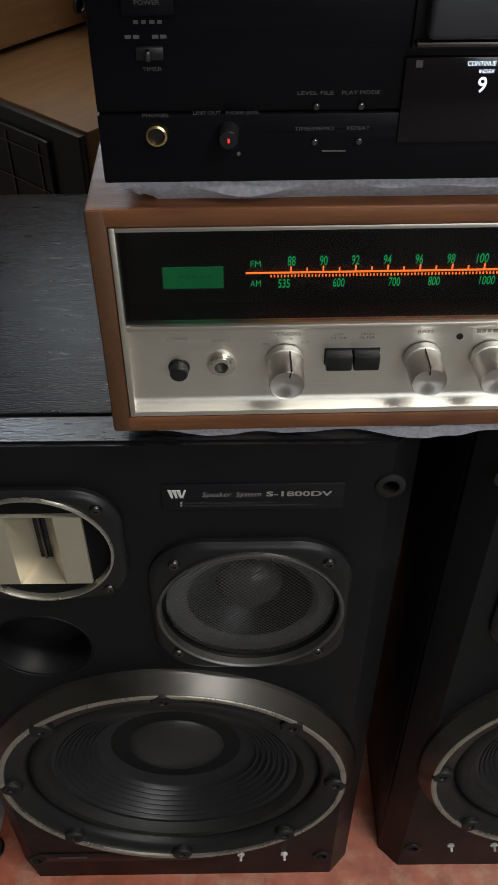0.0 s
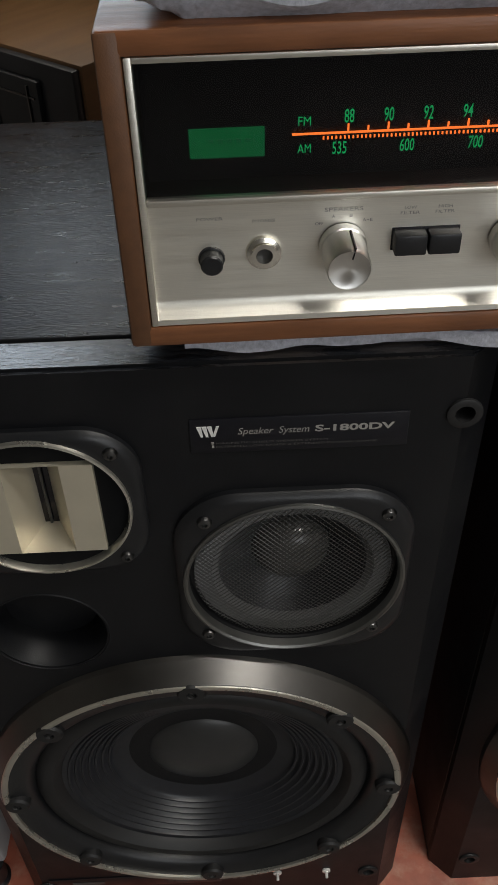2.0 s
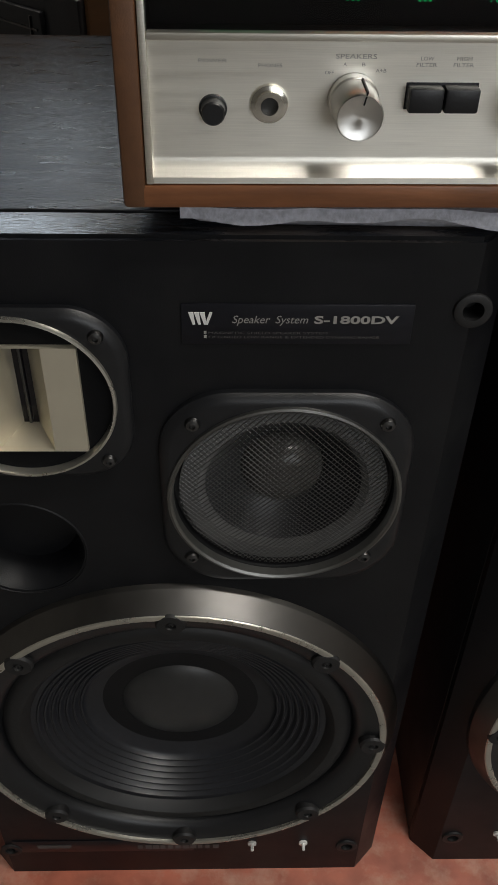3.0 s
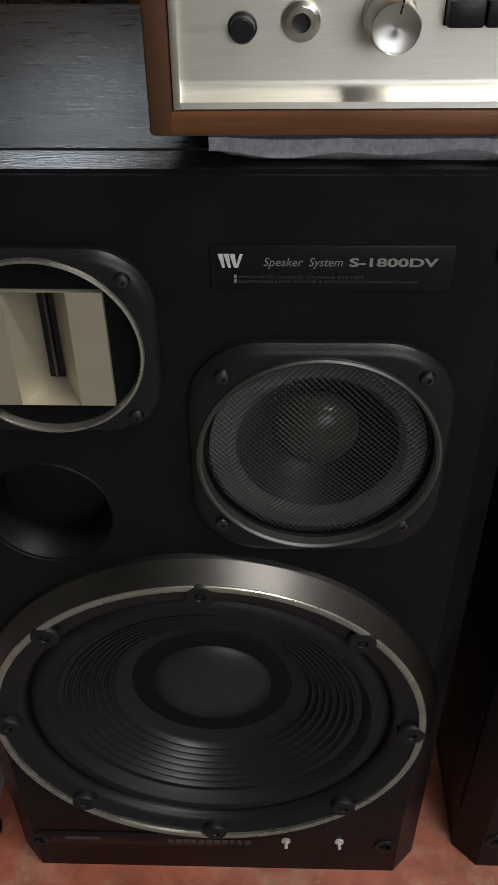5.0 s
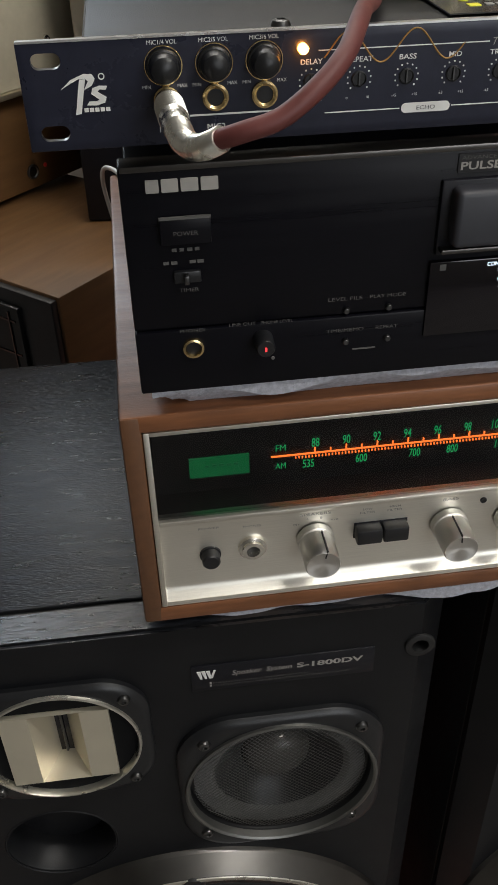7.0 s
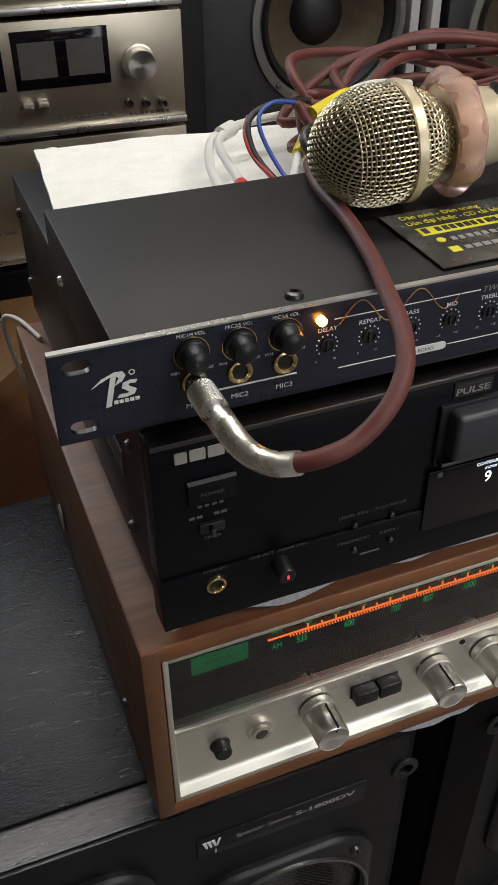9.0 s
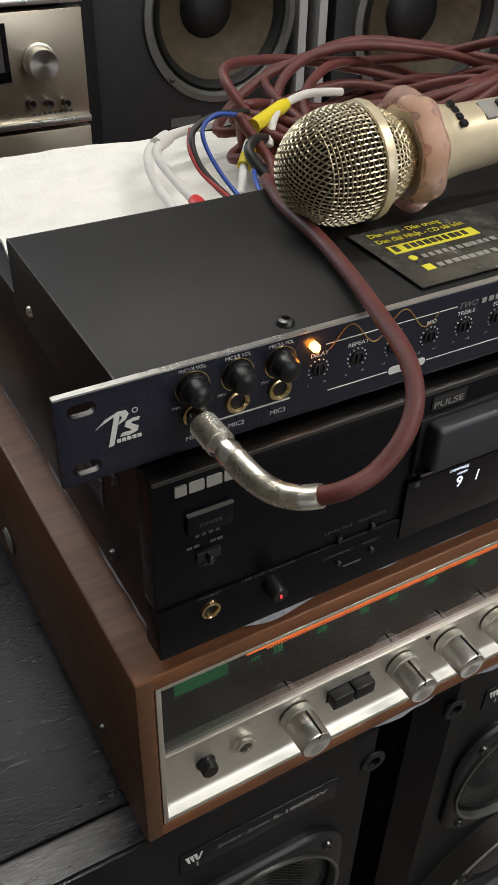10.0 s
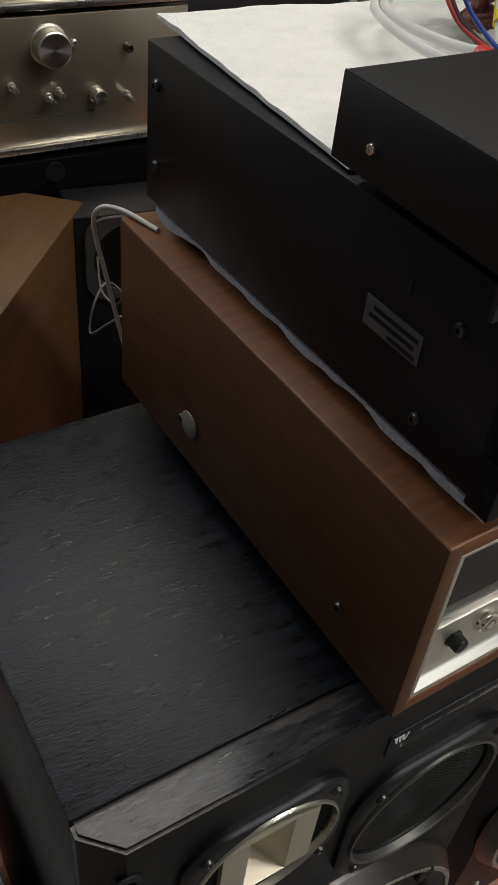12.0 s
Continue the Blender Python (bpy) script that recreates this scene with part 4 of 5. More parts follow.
    pts = [(0.1290 + 0.0009 * k, -0.0002, 0.0362 + 0.0065 * math.sin(2 * math.pi * (k / 33.0) - 0.6)) for k in range(70)]
    part("wave_line", tube(pts, 0.00035, 4), M["gold_line"], m, "thin ochre wave line")
    for x in (0.06, W - 0.06):
        for yy in (0.03, 0.125):
            part("foot", lathe([(0, -0.0045), (0.008, -0.0045), (0.009, 0.001), (0, 0.001)], x, 0, 20, axis="z", cy=yy), M["rubber"], m)
    return m


mixer((-0.1102, 0.4262, 1.0712), 1.3).matrix_world = pose(-0.1102, 0.4262, 1.0712, 0.9, 0, 1.3)


# ---- padding under the equipment ----
def sheet(x0, x1, y0, y1, z0, z1, nx, ny, wave, seed, edge=0.003, bottom_wave=0.0):
    """A soft sheet with an uneven outline and surface."""
    bm = bmesh.new()
    rows = []
    for side in (0, 1):
        grid = []
        for j in range(ny + 1):
            line = []
            for i in range(nx + 1):
                x, y = x0 + (x1 - x0) * i / nx, y0 + (y1 - y0) * j / ny
                n1 = noise.noise(Vector((x * 22 + seed, y * 22, seed)))
                n2 = noise.noise(Vector((x * 60 + seed, y * 60, seed + 5)))
                if j in (0, ny):
                    y += edge * (n1 + 0.5 * n2)
                if i in (0, nx):
                    x += edge * (n1 + 0.5 * n2)
                near = max(0.0, 1 - min(i, nx - i, 3 * j, 3 * (ny - j)) / 6)
                z = (z1 + wave * (n1 + 0.4 * n2)) if side else (z0 + bottom_wave * near * (1 + 0.7 * n1))
                line.append(bm.verts.new((x, y, z)))
            grid.append(line)
        rows.append(grid)
    lo, hi = rows
    for j in range(ny):
        for i in range(nx):
            bm.faces.new((hi[j][i], hi[j][i + 1], hi[j + 1][i + 1], hi[j + 1][i]))
            bm.faces.new((lo[j][i], lo[j + 1][i], lo[j + 1][i + 1], lo[j][i + 1]))
    rim = [(0, i) for i in range(nx)] + [(j, nx) for j in range(ny)] + [(ny, i) for i in range(nx, 0, -1)] + [(j, 0) for j in range(ny, 0, -1)]
    for k, (j, i) in enumerate(rim):
        j2, i2 = rim[(k + 1) % len(rim)]
        bm.faces.new((lo[j][i], lo[j2][i2], hi[j2][i2], hi[j][i]))
    return bm


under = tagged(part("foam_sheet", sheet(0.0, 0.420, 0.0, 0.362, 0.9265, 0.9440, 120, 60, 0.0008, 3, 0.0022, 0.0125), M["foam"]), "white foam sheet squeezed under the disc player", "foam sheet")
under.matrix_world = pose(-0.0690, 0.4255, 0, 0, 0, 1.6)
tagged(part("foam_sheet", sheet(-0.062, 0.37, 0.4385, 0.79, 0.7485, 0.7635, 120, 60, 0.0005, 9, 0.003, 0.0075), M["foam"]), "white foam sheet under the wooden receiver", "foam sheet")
tagged(part("towel", sheet(0.0, 0.42, -0.012, 0.245, 1.0637, 1.0668, 130, 80, 0.0016, 14, 0.0012), M["cloth"], angle=80), "white fleece towel laid on the disc player", "towel").matrix_world = pose(-0.0715, 0.588, 0, 0, 0, -3.0)


# ---- microphone ----
def microphone(at, direction):
    """Big-headed vocal microphone; local x runs from the head along the handle."""
    mic = thing("microphone", at, "champagne vocal microphone with wire mesh head, lying down", "microphone")
    d = Vector(direction).normalized()
    side = Vector((0, 0, 1)).cross(d).normalized()
    rot = Matrix((d, side, d.cross(side))).transposed().to_4x4()
    mic.matrix_world = Matrix.Translation(at) @ rot @ pose(0, 0, 0, 25, 0, 0)
    R = 0.0298

    def head(v):
        """Squeezes a direction onto the head's outline."""
        u = v.normalized()
        if u.x > 0:
            a = u.x
            return Vector((u.x * 0.046, u.y * R * (1 - 0.16 * a * a), u.z * R * (1 - 0.20 * a * a)))
        return Vector((u.x * 0.0350, u.y * R, u.z * R))

    bm = bmesh.new()
    wires, nose = 68, radians(58)
    for k in range(wires):
        a = 2 * math.pi * k / wires
        pts = []
        for j in range(2 * 27 + 1):
            th = nose + (radians(162) - nose) * j / 54
            p = head(Vector((-math.cos(th), math.sin(th) * math.cos(a), math.sin(th) * math.sin(a))))
            if p.x < 0.0385:
                pts.append(p * (1 + 0.00035 / R * math.cos(math.pi * (j / 2 + k))))
        tube(pts, 0.00052, 4, bm=bm)
    for i in range(27):
        th = nose + (radians(162) - nose) * i / 27
        loop = []
        for j in range(2 * wires):
            a = math.pi * j / wires
            p = head(Vector((-math.cos(th), math.sin(th) * math.cos(a), math.sin(th) * math.sin(a))))
            loop.append(p * (1 - 0.00035 / R * math.cos(math.pi * (i + j / 2))))
        if loop[0].x < 0.0385:
            tube(loop, 0.00048, 4, True, bm=bm)
    rim = math.sin(nose)
    for fam in (0, 1):
        for k in range(-11, 12):
            o = rim * k / 11.5
            half = math.sqrt(max(rim * rim - o * o, 0))
            pts = []
            for j in range(33):
                q = -half + 2 * half * j / 32
                y, z = (o, q) if fam == 0 else (q, o)
                p = head(Vector((-math.sqrt(max(1 - y * y - z * z, 0)), y, z)))
                pts.append(p * (1 + 0.00035 / R * math.cos(math.pi * (11.5 * q / rim + k + fam))))
            tube(pts, 0.00052, 4, bm=bm)
    tagged(part("head_mesh", bm, M["mic_wire"], mic, "woven champagne wire mesh", angle=60), kind="stuff")
    bm = bmesh.new()
    bmesh.ops.create_uvsphere(bm, u_segments=40, v_segments=24, radius=1)
    for v in bm.verts:
        v.co = head(v.co) * 0.955
    part("foam_lining", bm, M["mic_foam"], mic, "dark foam inside the head")
    part("head_band", lathe([(R * 0.99, 0.0095), (R * 1.035, 0.0100), (R * 1.045, 0.0130), (R * 1.035, 0.0150), (R * 0.96, 0.0155)], n=22, axis="x"), M["mic_gold"], mic, "flat-sided champagne band", angle=20)
    body = part("handle", lathe([(0, 0.0365), (0.0245, 0.0365), (0.0245, 0.044), (0.0235, 0.047), (0.0208, 0.056), (0.0186, 0.072), (0.0165, 0.120), (0.0145, 0.190), (0.0140, 0.215), (0.012, 0.218), (0, 0.218)], n=48, axis="x"), M["mic_gold"], mic, "tapering champagne handle")

    def bumps(a, h):
        return 1 + (0.06 * math.cos(8 * a) * math.sin(math.pi * (h - 0.030) / 0.022) if 0.0335 <= h <= 0.050 else 0)
    part("roll_ring", lathe([(0.0245, 0.0340), (0.0272, 0.0337), (0.0295, 0.0352), (0.0308, 0.0378), (0.0312, 0.0410), (0.0308, 0.0445), (0.0295, 0.0475), (0.0270, 0.0492), (0.0228, 0.0485), (0.0245, 0.0340)], n=112, axis="x", wobble=bumps), M["silicone"], mic, "pink silicone anti-roll ring", angle=60)
    sw = part("switch_plate", box(0.082, 0.112, -0.0065, 0.0065, 0.0150, 0.0186, 0.0012), M["grey_print"], body, "grey switch plate")
    part("switch", box(0.092, 0.102, -0.0038, 0.0038, 0.0175, 0.0208, 0.0010), M["plastic"], body, "black slide switch")
    bm = bmesh.new()
    for k in range(4):
        box(0.0635 + 0.0, 0.0670, -0.009 + 0.0048 * k, -0.0055 + 0.0048 * k, 0.0185, 0.0206, bm=bm)
    part("maker_mark", bm, M["black"], body, "dark maker's mark")
    return mic


microphone((0.0795, 0.5215, 1.1472), (0.985, -0.03, 0.060))

# ---- microphone lead ----
lead = thing("microphone_cable", (-0.0497, 0.4260, 1.0906), "wine-red microphone cable with a nickel elbow plug, looped", "cable")
ORIGIN = Vector((-0.0497, 0.4260, 1.0906))


def rel(points):
    return [Vector(p) - ORIGIN for p in points]


bm = lathe([(0, 0.004), (0.0032, 0.004), (0.0032, -0.002), (0.0056, -0.003), (0.0061, -0.006), (0.0061, -0.022), (0.0050, -0.0235), (0.0050, -0.0255), (0.0060, -0.0262), (0.0060, -0.031), (0.0050, -0.034), (0, -0.034)], n=40)
for v in bm.verts:
    v.co.z -= 0.10 * max(0.0, -v.co.y)
    v.co.x += 0.09 * max(0.0, -v.co.y)
plug = part("plug_barrel", bm, M["nickel"], lead, "knurled nickel plug barrel")
bm = bmesh.new()
for k in range(23):
    y = -0.0072 - 0.00062 * k
    lathe([(0.0059, y), (0.0065, y - 0.0002), (0.0059, y - 0.0004)], n=32, cz=0.10 * y, cx=-0.09 * y, bm=bm)
tagged(part("knurling", bm, M["nickel"], plug), kind="stuff")
elbow = smooth_path([(-0.0465, 0.3945, 1.0873), (-0.0452, 0.383, 1.0866), (-0.0425, 0.371, 1.0874), (-0.038, 0.3605, 1.0905), (-0.0321, 0.3522, 1.0955)], 10)
part("strain_relief", tube(rel(elbow), 0.0056, 20, radii=[0.0056 - 0.0010 * i / (len(elbow) - 1) for i in range(len(elbow))]), M["nickel"], lead, "bent spring strain relief")
bm = bmesh.new()
coil = smooth_path(elbow, 6)
for i in range(6, len(coil) - 2, 2):
    d = (coil[i + 1] - coil[i - 1]).normalized()
    r = 0.0057 - 0.0010 * i / (len(coil) - 1)
    s = d.cross(Vector((0, 0, 1))).normalized()
    u = s.cross(d)
    tube([coil[i] - ORIGIN + r * (math.cos(a) * s + math.sin(a) * u) for a in [2 * math.pi * k / 24 for k in range(24)]], 0.00013, 4, True, bm=bm)
tagged(part("spring_coil", bm, M["nickel"], lead), kind="stuff")
path = [(-0.035, 0.3555, 1.0935), (-0.0321, 0.3522, 1.0955), (-0.024, 0.348, 1.099), (-0.011, 0.348, 1.103), (0.003, 0.352, 1.112), (0.014, 0.362, 1.120), (0.022, 0.380, 1.126), (0.031, 0.410, 1.126),
        (0.044, 0.450, 1.1222), (0.053, 0.495, 1.1222), (0.057, 0.540, 1.1230), (0.068, 0.578, 1.122), (0.092, 0.615, 1.098), (0.112, 0.650, 1.100), (0.106, 0.676, 1.118), (0.106, 0.684, 1.120)]
rnd = random.Random(7)
for k in range(11):
    cx, cy, cz = 0.240 + rnd.uniform(-0.018, 0.018), 0.685 + rnd.uniform(-0.015, 0.02), 1.088 + 0.0044 * k
    rx, ry = rnd.uniform(0.080, 0.135), rnd.uniform(0.045, 0.080)
    tilt, twist, ph = rnd.uniform(-0.16, 0.20), rnd.uniform(-0.5, 0.5), rnd.uniform(0, 6.28)
    for j in range(10):
        a = math.pi * 0.9 - 2 * math.pi * j / 10
        x, y = rx * math.cos(a), ry * math.sin(a)
        x, y = x * math.cos(twist) - y * math.sin(twist), x * math.sin(twist) + y * math.cos(twist)
        path.append((cx + x, cy + y, max(1.082, cz + tilt * x + 0.015 * math.sin(2 * a + ph))))
part("cord", tube(rel(smooth_path(path, 7)), 0.0038, 16), M["cable"], lead, "thick wine-red cord")

# ---- signal leads behind the mixer ----
def signal_lead(name, points, r, mat, label, plugs=()):
    ob = part(name, tube(smooth_path(points, 8), r, 14), mat)
    tagged(ob, label, "cable", "signal leads behind the mixer")
    for pname, a, b, pr, pm in plugs:
        part(pname, tube([Vector(a), Vector(a).lerp(Vector(b), 0.15), Vector(b)], pr, 14, radii=[pr * 0.8, pr, pr]), pm, ob)
    return ob


signal_lead("audio_lead", [(0.0360, 0.607, 1.103), (0.046, 0.645, 1.095), (0.053, 0.685, 1.091), (0.060, 0.722, 1.090), (0.072, 0.745, 1.090), (0.090, 0.757, 1.091), (0.115, 0.763, 1.092), (0.16, 0.770, 1.092)], 0.0032, M["white_wire"],
            "white audio lead with red plug, plugged in", [("plug", (0.0375, 0.612, 1.102), (0.034, 0.578, 1.098), 0.0052, M["red_plug"])])
signal_lead("audio_lead", [(0.022, 0.584, 1.093), (0.030, 0.625, 1.092), (0.038, 0.670, 1.089), (0.050, 0.715, 1.088), (0.064, 0.745, 1.088), (0.086, 0.762, 1.089), (0.112, 0.768, 1.090), (0.15, 0.775, 1.090)], 0.0032, M["white_wire"],
            "white audio lead running over the towel")
part("cable_tie", tube(smooth_path([(0.069, 0.7455, 1.0892), (0.082, 0.756, 1.0898)], 4), 0.0058, 12), M["white_wire"], bpy.data.objects["audio_lead"])
signal_lead("video_lead", [(0.120, 0.668, 1.106), (0.128, 0.678, 1.119), (0.142, 0.690, 1.124), (0.170, 0.702, 1.126), (0.21, 0.72, 1.118)], 0.0030, M["white_wire"],
            "white lead with a bright yellow plug", [("plug", (0.146, 0.692, 1.1245), (0.112, 0.676, 1.118), 0.0050, M["yellow_plug"])])
signal_lead("video_lead", [(0.084, 0.640, 1.088), (0.094, 0.655, 1.100), (0.108, 0.672, 1.110), (0.140, 0.690, 1.106)], 0.0030, M["white_wire"],
            "second white lead with a yellow plug", [("plug", (0.110, 0.674, 1.110), (0.094, 0.655, 1.100), 0.0048, M["yellow_plug"])])
signal_lead("blue_lead", [(0.079, 0.598, 1.088), (0.077, 0.632, 1.092), (0.073, 0.660, 1.106), (0.073, 0.675, 1.120), (0.086, 0.682, 1.127), (0.105, 0.684, 1.124)], 0.0015, M["blue_wire"], "thin blue lead curling over the towel")
signal_lead("blue_lead", [(0.085, 0.600, 1.088), (0.090, 0.630, 1.098), (0.100, 0.650, 1.100), (0.118, 0.660, 1.094)], 0.0015, M["blue_wire"], "second thin blue lead")
signal_lead("red_lead", [(0.076, 0.598, 1.087), (0.070, 0.628, 1.092), (0.063, 0.655, 1.100), (0.062, 0.672, 1.111), (0.070, 0.688, 1.118)], 0.0014, M["red_wire"], "thin dark red lead")
signal_lead("black_lead", [(0.082, 0.600, 1.086), (0.072, 0.630, 1.090), (0.064, 0.660, 1.103), (0.068, 0.680, 1.118), (0.090, 0.690, 1.124), (0.12, 0.70, 1.12)], 0.0022, M["black_wire"], "black lead behind the mixer",
            [("plug", (0.078, 0.618, 1.088), (0.086, 0.577, 1.086), 0.0056, M["plastic"])])
signal_lead("black_lead", [(0.112, 0.598, 1.086), (0.104, 0.630, 1.094), (0.098, 0.655, 1.108), (0.112, 0.668, 1.112), (0.14, 0.68, 1.10)], 0.0036, M["black_wire"], "thicker black lead behind the mixer",
            [("plug", (0.106, 0.622, 1.091), (0.116, 0.576, 1.086), 0.0062, M["plastic"]), ("ferrule", (0.116, 0.588, 1.087), (0.119, 0.576, 1.086), 0.0064, M["nickel"])])

# ---- flyer on the mixer ----
fly = thing("flyer", (0.0755, 0.4385, 1.1170), "dark glossy printed flyer with yellow lettering on the mixer", "flyer", 2.0)
fly.matrix_world = pose(0.0755, 0.4385, 1.1163, 0.9, 0, 2.0)
part("paper", box(0, 0.105, 0, 0.062, 0, 0.0006), M["sticker"], fly)
lettering("Dàn mini - Dàn trung", 0.0085, 0.0535, 0.0009, 0.0042, fly, M["yellow"], 0.047, flat=True, bold=0.015)
lettering("Dàn đại Nhật - CD tải bản", 0.0085, 0.0462, 0.0009, 0.0042, fly, M["yellow"], 0.057, flat=True, bold=0.015)
strip = part("phone_strip", box(0.0095, 0.066, 0.0335, 0.0420, 0.0005, 0.0009), M["yellow"], fly, "yellow strip with dark bars")
bars(0.0190, 0.0355, 0.0009, 0.042, 0.0045, 10, strip, M["sticker"], flat=True, seed=3)
part("phone_mark", box(0.0115, 0.0145, 0.0350, 0.0405, 0.0009, 0.0012), M["sticker"], strip)
part("pin_mark", lathe([(0, 0.0010), (0.0024, 0.0010), (0.0024, 0.0005)], 0.0152, 0, 16, cy=0.0265, axis="z"), M["yellow"], fly)
bars(0.0205, 0.0240, 0.0007, 0.050, 0.0036, 11, fly, M["grey_print"], flat=True, seed=4)
part("square_mark", box(0.0135, 0.0190, 0.0125, 0.0180, 0.0005, 0.0009), M["yellow"], fly)
bars(0.0215, 0.0132, 0.0007, 0.046, 0.0036, 9, fly, M["grey_print"], flat=True, seed=5)


# ---- things beside and behind ----
def grey_box():
    g = thing("grey_cabinet", (-0.56, 0.47, 0.0), "pale grey appliance cabinet standing on short black feet", "cabinet")
    part("body", box(-0.22, 0.245, 0, 0.34, 0.032, 0.42, 0.006), M["grey_panel"], g)
    for x in (-0.18, 0.228):
        for y in (-0.002, 0.30):
            part("foot", lathe([(0, 0.0), (0.016, 0.0), (0.0165, 0.004), (0.0135, 0.008), (0.0130, 0.034), (0, 0.034)], x, 0, 28, axis="z", cy=y), M["plastic"], g, "ribbed black foot")


grey_box()


def wood_speaker(at, yaw, w, d, h, label):
    s = thing("wooden_loudspeaker", at, label, "loudspeaker", yaw)
    part("cabinet", box(0, w, 0.004, d, 0, h, 0.003), M["oak"], s, "teak veneer cabinet")
    part("front_board", box(0.004, w - 0.004, -0.006, 0.005, 0.004, h - 0.004, 0.002), M["vinyl_side"], s, "dark recessed front board")
    grille = part("grille", box(0.055, w - 0.055, -0.014, -0.006, 0.08, h - 0.022, 0.003), M["plastic"], s, "black grille frame")
    for k in range(9):
        x = 0.07 + (w - 0.14) * k / 8
        part("grille_bar", box(x - 0.001, x + 0.001, -0.0165, -0.0135, 0.085, h - 0.028), M["dark_screw"], grille)
    for k in range(14):
        z = 0.10 + (h - 0.14) * k / 13
        part("grille_bar", box(0.06, w - 0.06, -0.0160, -0.0135, z - 0.001, z + 0.001), M["dark_screw"], grille)
    return s


# its front right corner is at (-0.185, 0.953); the side runs back to the right
u = Vector((0.65, 0.76, 0))
v = Vector((-0.76, 0.65, 0))
corner = Vector((-0.185, 0.953, 0))
WBYAW = -40.5
wood_speaker(tuple(corner + v * 0.62), WBYAW, 0.62, 0.315, 0.74, "wide teak loudspeaker with a dark front, standing askew")
base = corner + v * 0.61 + u * (-0.06) + Vector((0, 0, 0.744))
ub = thing("walnut_tuner", tuple(base), "walnut-cased tuner seen from its side", "tuner", WBYAW)
part("case", box(0, 0.352, 0, 0.415, 0.006, 0.135, 0.003), M["oak"], ub, "walnut case")
part("front_panel", box(0.008, 0.344, -0.004, 0.002, 0.010, 0.130), M["retro_face"], ub, "champagne front panel")
jk = lathe([(0.0105, 0), (0.0105, 0.002), (0.0085, 0.003), (0.0070, 0.001), (0, 0.0008)], n=24, axis="x")
part("side_screw", jk, M["dark_screw"], ub, "round side fastener", at=(0.352, 0.285, 0.030))
part("side_mark", lathe([(0.003, 0), (0.003, 0.001), (0, 0.001)], n=12, axis="x"), M["red_plug"], ub, at=(0.352, 0.31, 0.033))
for x in (0.03, 0.31):
    for y in (0.04, 0.40):
        part("foot", lathe([(0, -0.004), (0.012, -0.004), (0.012, 0.007), (0, 0.007)], x, 0, 20, axis="z", cy=y), M["rubber"], ub)
amp = thing("metal_amplifier", tuple(base - v * 0.03 + u * 0.0 + Vector((0, 0, 0.1365))), "champagne metal amplifier resting on the walnut tuner", "amplifier", WBYAW)
part("case", box(0.010, 0.340, 0.02, 0.40, 0.012, 0.185, 0.003), M["beige"], amp, "champagne painted steel case")
part("base_tray", box(0.006, 0.346, 0.01, 0.41, 0.0045, 0.0118, 0.001), M["retro_face"], amp, "bright base tray")
part("front_panel", box(0.0, 0.35, 0.0, 0.019, 0.006, 0.190, 0.002), M["retro_face"], amp)
for y in (0.05, 0.33):
    screw(amp, 0.340, y, 0.062, 0.0065, M["nickel"], "x", 1)
for x in (0.03, 0.31):
    for y in (0.04, 0.37):
        part("foot", lathe([(0, -0.0015), (0.012, -0.0015), (0.012, 0.006), (0, 0.006)], x, 0, 20, axis="z", cy=y), M["rubber"], amp)
rim = thing("small_black_box", (-0.155, 1.17, 0.742), "small black box with a pale metal rim", "box")
part("body", box(0, 0.06, 0.004, 0.065, 0, 0.21, 0.003), M["black"], rim)
bm = bmesh.new()
box(0.0, 0.006, 0, 0.006, 0.110, 0.205, 0.001, bm=bm)
box(0.006, 0.058, 0, 0.006, 0.110, 0.116, 0.001, bm=bm)
part("rim", bm, M["grey_frame"], rim, "pale metal rim")
part("stud", lathe([(0.005, 0), (0.004, -0.004), (0, -0.005)], 0.035, 0.150, 16, cy=0.004), M["nickel"], rim)


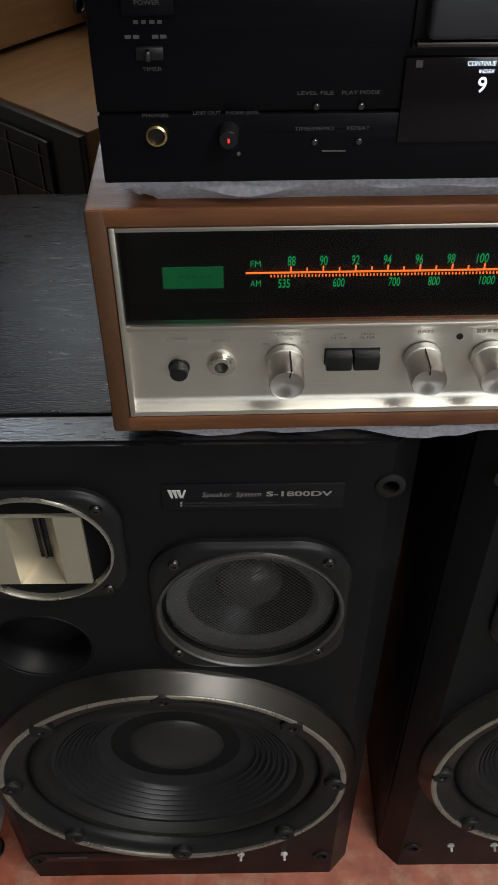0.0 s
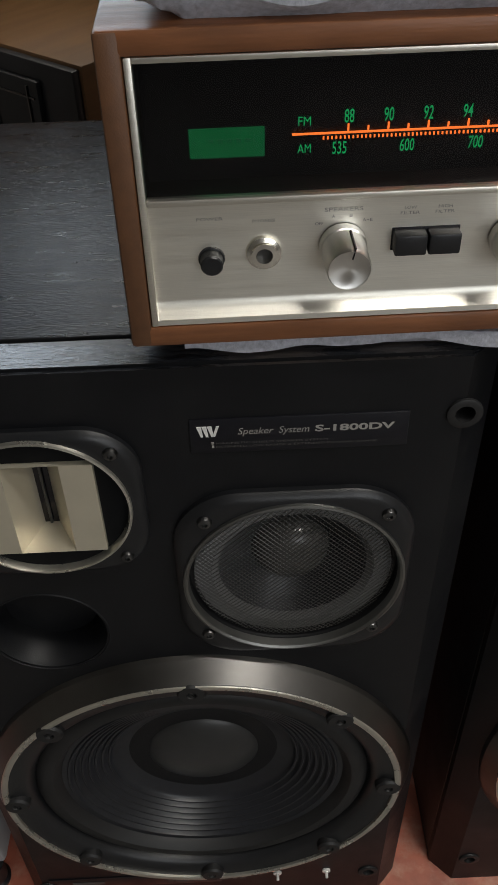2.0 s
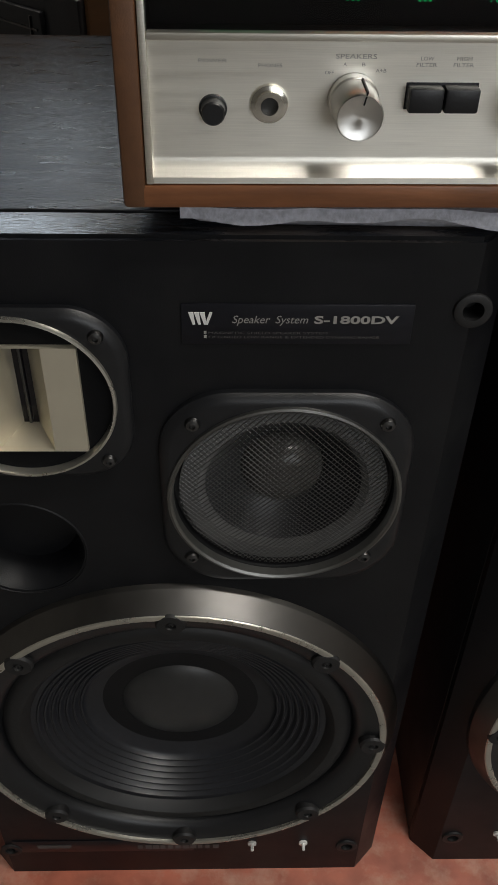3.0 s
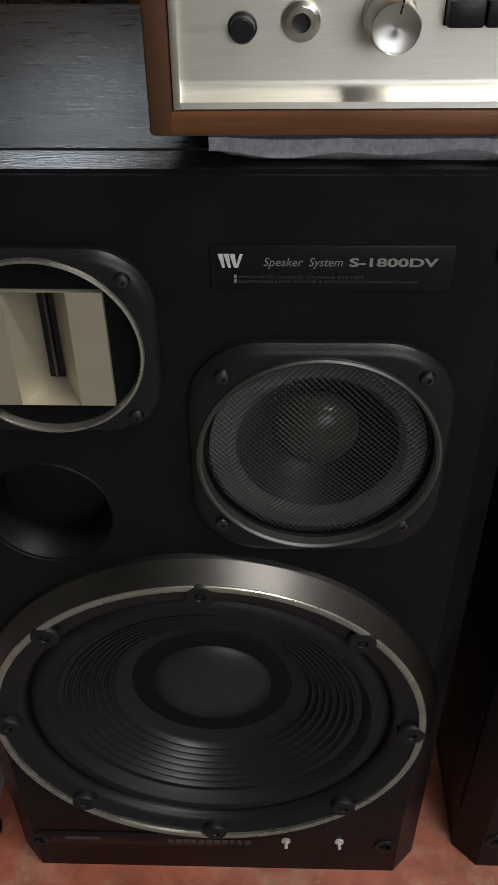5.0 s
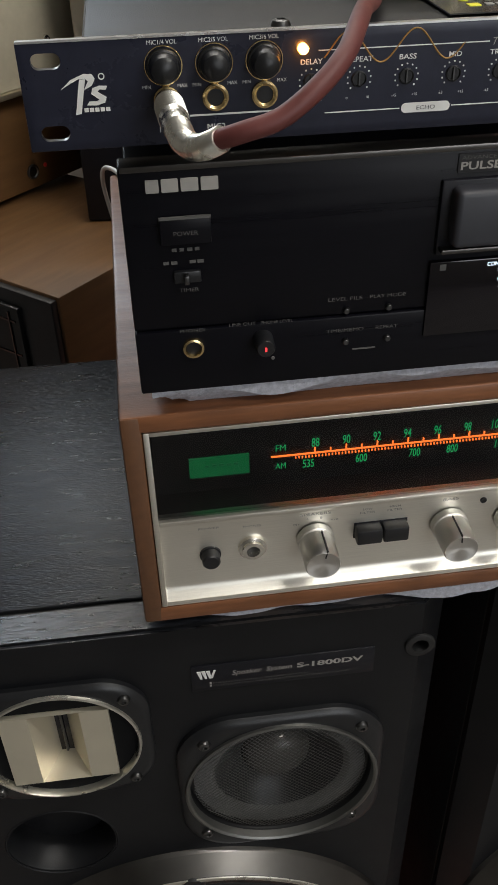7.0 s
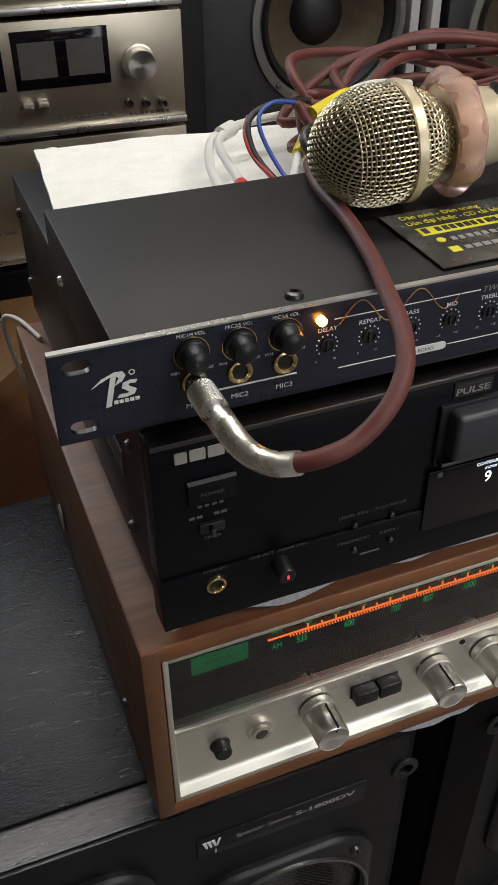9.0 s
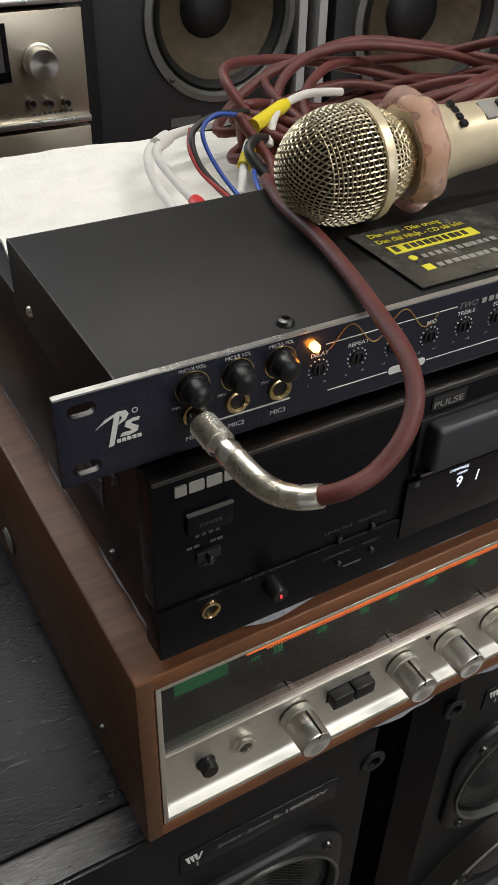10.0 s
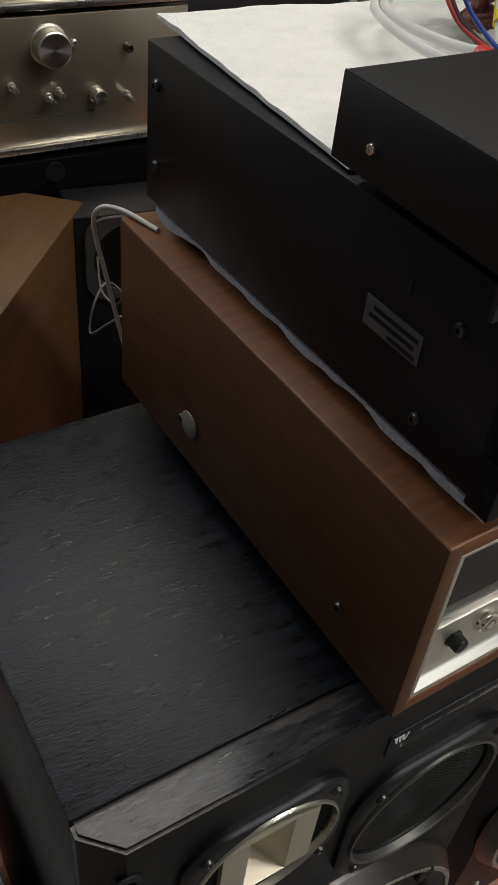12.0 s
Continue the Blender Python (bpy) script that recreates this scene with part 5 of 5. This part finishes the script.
def deck(at, h, label, spec):
    """Champagne hi-fi unit; origin at the front's lower right corner, on rubber feet."""
    k = thing("hifi_unit", at, label, "hi-fi unit", group="stack of hi-fi units")
    w, d = 0.336, 0.33
    part("case", box(-w + 0.006, -0.006, 0.012, d, 0.0065, h - 0.003, 0.002), M["black"], k, "dark steel cover")
    face = part("fascia", box(-w, 0, 0, 0.013, 0.0055, h, 0.0015), M["retro_face"], k, "champagne brushed fascia")
    part("lower_lip", box(-w, 0, -0.006, 0.004, 0.0045, 0.0125, 0.001), M["bare_edge"], face)
    for kind, x, z, a, b in spec:
        if kind == "knob":
            kb = part("knob", lathe([(a * 1.12, 0), (a * 1.10, -0.003), (a, -0.004), (a * 0.97, -b), (a * 0.90, -b - 0.001), (0, -b)], x, z, 48), M["knob_silver"], k, "turned metal knob")
        elif kind == "hole":
            part("small_knob", lathe([(a, 0), (a, -b), (a * 0.8, -b - 0.001), (0, -b)], x, z, 20), M["dark_screw"], k)
        elif kind == "window":
            wd = part("meter_window", box(x - a, x + a, -0.0012, 0.002, z - b, z + b, 0.0006), M["cd_gloss"], k, "dark meter window")
            for s in (-1, 1):
                part("meter_face", box(x + s * a * 0.5 - a * 0.38, x + s * a * 0.5 + a * 0.38, -0.0018, -0.001, z - b * 0.62, z + b * 0.62), M["dim_print"], wd)
        elif kind == "key":
            part("key", box(x - a, x + a, -0.012, 0.002, z - b, z + b, 0.001), M["knob_silver"], k)
        elif kind == "lever":
            part("lever", lathe([(0.0055, 0), (0.005, -0.002), (0.0025, -0.003), (0.0035, -0.018), (0, -0.019)], x, z, 16), M["knob_silver"], k)
        else:
            bars(x, -0.0004, z, a, b, 8, face, M["dim_print"], seed=int(1000 * x) % 17)
    for x in (-w + 0.05, -0.05):
        for y in (0.04, d - 0.04):
            part("foot", lathe([(0, 0.0), (0.014, 0.0), (0.014, 0.008), (0, 0.008)], x, 0, 20, axis="z", cy=y), M["rubber"], k)
    return k


RX, RY = 0.187, 1.25
part_rack = thing("black_rack_unit", (RX, RY - 0.01, 0.0), "black floor rack cabinet with a small blue display", "rack cabinet")
part("body", box(-0.345, 0.012, 0.02, 0.36, 0.0, 0.782, 0.003), M["black"], part_rack)
part("front_panel", box(-0.342, 0.008, 0.0, 0.019, 0.62, 0.778, 0.002), M["cd_front"], part_rack, "black upper front")
part("lower_panel", box(-0.342, 0.008, 0.004, 0.019, 0.01, 0.615, 0.002), M["plastic"], part_rack)
part("display", box(-0.115, -0.082, -0.0012, 0.001, 0.702, 0.716), M["blue_lamp"], part_rack, "dim blue display")
part("dial", lathe([(0.013, 0), (0.013, -0.003), (0.010, -0.004), (0, -0.002)], -0.186, 0.762, 28), M["plastic"], part_rack)
for x in (-0.055, -0.045):
    part("status_light", box(x - 0.002, x + 0.002, -0.001, 0.001, 0.700, 0.703), M["grey_print"], part_rack)
deck((RX, RY, 0.782), 0.160, "champagne amplifier with knobs and levers, lowest of the stack",
     [("knob", -0.180, 0.128, 0.021, 0.022), ("hole", -0.082, 0.118, 0.005, 0.010), ("lever", -0.228, 0.085, 0, 0), ("lever", -0.184, 0.068, 0, 0), ("lever", -0.172, 0.074, 0, 0), ("knob", -0.123, 0.066, 0.009, 0.016),
      ("lever", -0.082, 0.060, 0, 0), ("knob", -0.150, 0.128, 0.004, 0.006), ("text", -0.30, 0.045, 0.18, 0.003), ("lever", -0.30, 0.06, 0, 0)])
deck((RX, RY, 0.944), 0.137, "champagne cassette deck with twin meters",
     [("window", -0.152, 0.093, 0.058, 0.033), ("knob", -0.058, 0.081, 0.019, 0.020), ("hole", -0.075, 0.034, 0.0052, 0.008), ("hole", -0.053, 0.032, 0.0052, 0.008), ("hole", -0.031, 0.030, 0.0052, 0.008), ("window", -0.272, 0.095, 0.050, 0.034),
      ("key", -0.30, 0.047, 0.012, 0.006), ("key", -0.273, 0.047, 0.012, 0.006), ("key", -0.246, 0.047, 0.012, 0.006), ("key", -0.200, 0.043, 0.006, 0.004), ("key", -0.182, 0.043, 0.006, 0.004),
      ("text", -0.165, 0.022, 0.07, 0.003), ("text", -0.075, 0.018, 0.055, 0.003)])
deck((RX, RY, 1.083), 0.15, "champagne receiver on top of the stack", [("window", -0.19, 0.10, 0.13, 0.028), ("knob", -0.05, 0.045, 0.015, 0.018), ("knob", -0.12, 0.045, 0.012, 0.016), ("knob", -0.20, 0.045, 0.012, 0.016)])


def monitor(at, w, h, cx, cz, r, label):
    """Big dark monitor loudspeaker with a tan cone in a pale frame."""
    m = thing("monitor_loudspeaker", at, label, "loudspeaker", 0, "row of monitor loudspeakers")
    part("cabinet", cut(box(0, w, 0, 0.33, 0, h, 0.004), [disc_cutter(cx, cz, r * 0.93, -0.05, 0.09)]), M["vinyl_side"], m, "black cabinet")
    drv = part("frame", lathe([(r * 1.06, 0.0), (r * 1.05, -0.008), (r * 0.97, -0.010), (r * 0.93, -0.004), (r * 0.92, 0.02)], cx, cz, 72), M["grey_frame"], m, "pale cast frame")
    part("surround", lathe([(r * 0.925, 0.004), (r * 0.88, -0.004), (r * 0.83, 0.002), (r * 0.80, 0.010)], cx, cz, 64), M["rubber"], drv)
    part("cone", lathe([(r * 0.81, 0.009), (r * 0.6, 0.030), (r * 0.36, 0.060)], cx, cz, 64), M["paper_cone"], drv, "tan paper cone")
    part("dust_cap", lathe([(r * 0.37, 0.058), (r * 0.30, 0.046), (r * 0.16, 0.040), (0, 0.038)], cx, cz, 48), M["dial_back"], drv)
    for k in range(4):
        a = radians(45 + 90 * k)
        screw(drv, cx + r * 1.0 * math.cos(a), -0.0095, cz + r * math.sin(a), 0.005, M["dark_screw"])
    part("badge", box(cx - 0.10, cx - 0.04, -0.002, 0.001, cz - r * 1.06 - 0.035, cz - r * 1.06 - 0.02), M["dim_print"], m)
    return m


monitor((0.330, 1.63, 0.0), 0.370, 1.42, 0.232, 0.972, 0.138, "black monitor loudspeaker with a tan cone in a pale frame")
monitor((0.800, 1.63, 0.0), 0.440, 1.42, 0.220, 0.930, 0.170, "black monitor loudspeaker, larger cone in a pale frame")
for x in (0.722, 0.765):
    post = part("shelf_post", box(x, x + 0.018, 1.63, 1.67, 0.0, 1.9, 0.002), M["grey_panel"])
    tagged(post, "narrow grey metal shelf post", "post", "shelf posts")
small = thing("small_driver", (0.062, 1.15, 0.0), "small loudspeaker box with a grey driver frame", "loudspeaker", -8)
part("body", box(-0.07, 0.12, 0.0, 0.08, 0.0, 0.738, 0.003), M["vinyl_side"], small)
part("driver_frame", cut(plate(squircle(0.0, 0.678, 0.058, 0.058, 0.03), -0.006, 0.0), [disc_cutter(0.0, 0.678, 0.048, -0.05, 0.05)]), M["grey_frame"], small, "grey square driver frame")
part("cone", lathe([(0.048, 0.0005 - 0.002), (0.040, -0.001), (0.02, -0.0015), (0, -0.003)], 0.0, 0.678, 40), M["rubber"], small)
signal_lead("speaker_wire", [(0.006, 1.12, 0.704), (0.002, 1.1, 0.669), (0.012, 1.08, 0.658), (0.011, 1.06, 0.686), (-0.011, 1.05, 0.712), (-0.031, 1.04, 0.696), (-0.042, 1.03, 0.663), (-0.033, 1.0, 0.691), (-0.025, 0.98, 0.712)], 0.0014, M["grey_print"], "thin grey wire looped behind the receiver")
signal_lead("speaker_wire", [(-0.083, 0.775, 0.9305), (-0.095, 0.812, 0.931), (-0.106, 0.832, 0.926), (-0.108, 0.842, 0.905), (-0.10, 0.838, 0.86), (-0.09, 0.830, 0.80), (-0.085, 0.81, 0.752), (-0.08, 0.79, 0.7495)], 0.0020, M["white_wire"], "white wire dropping behind the receiver")
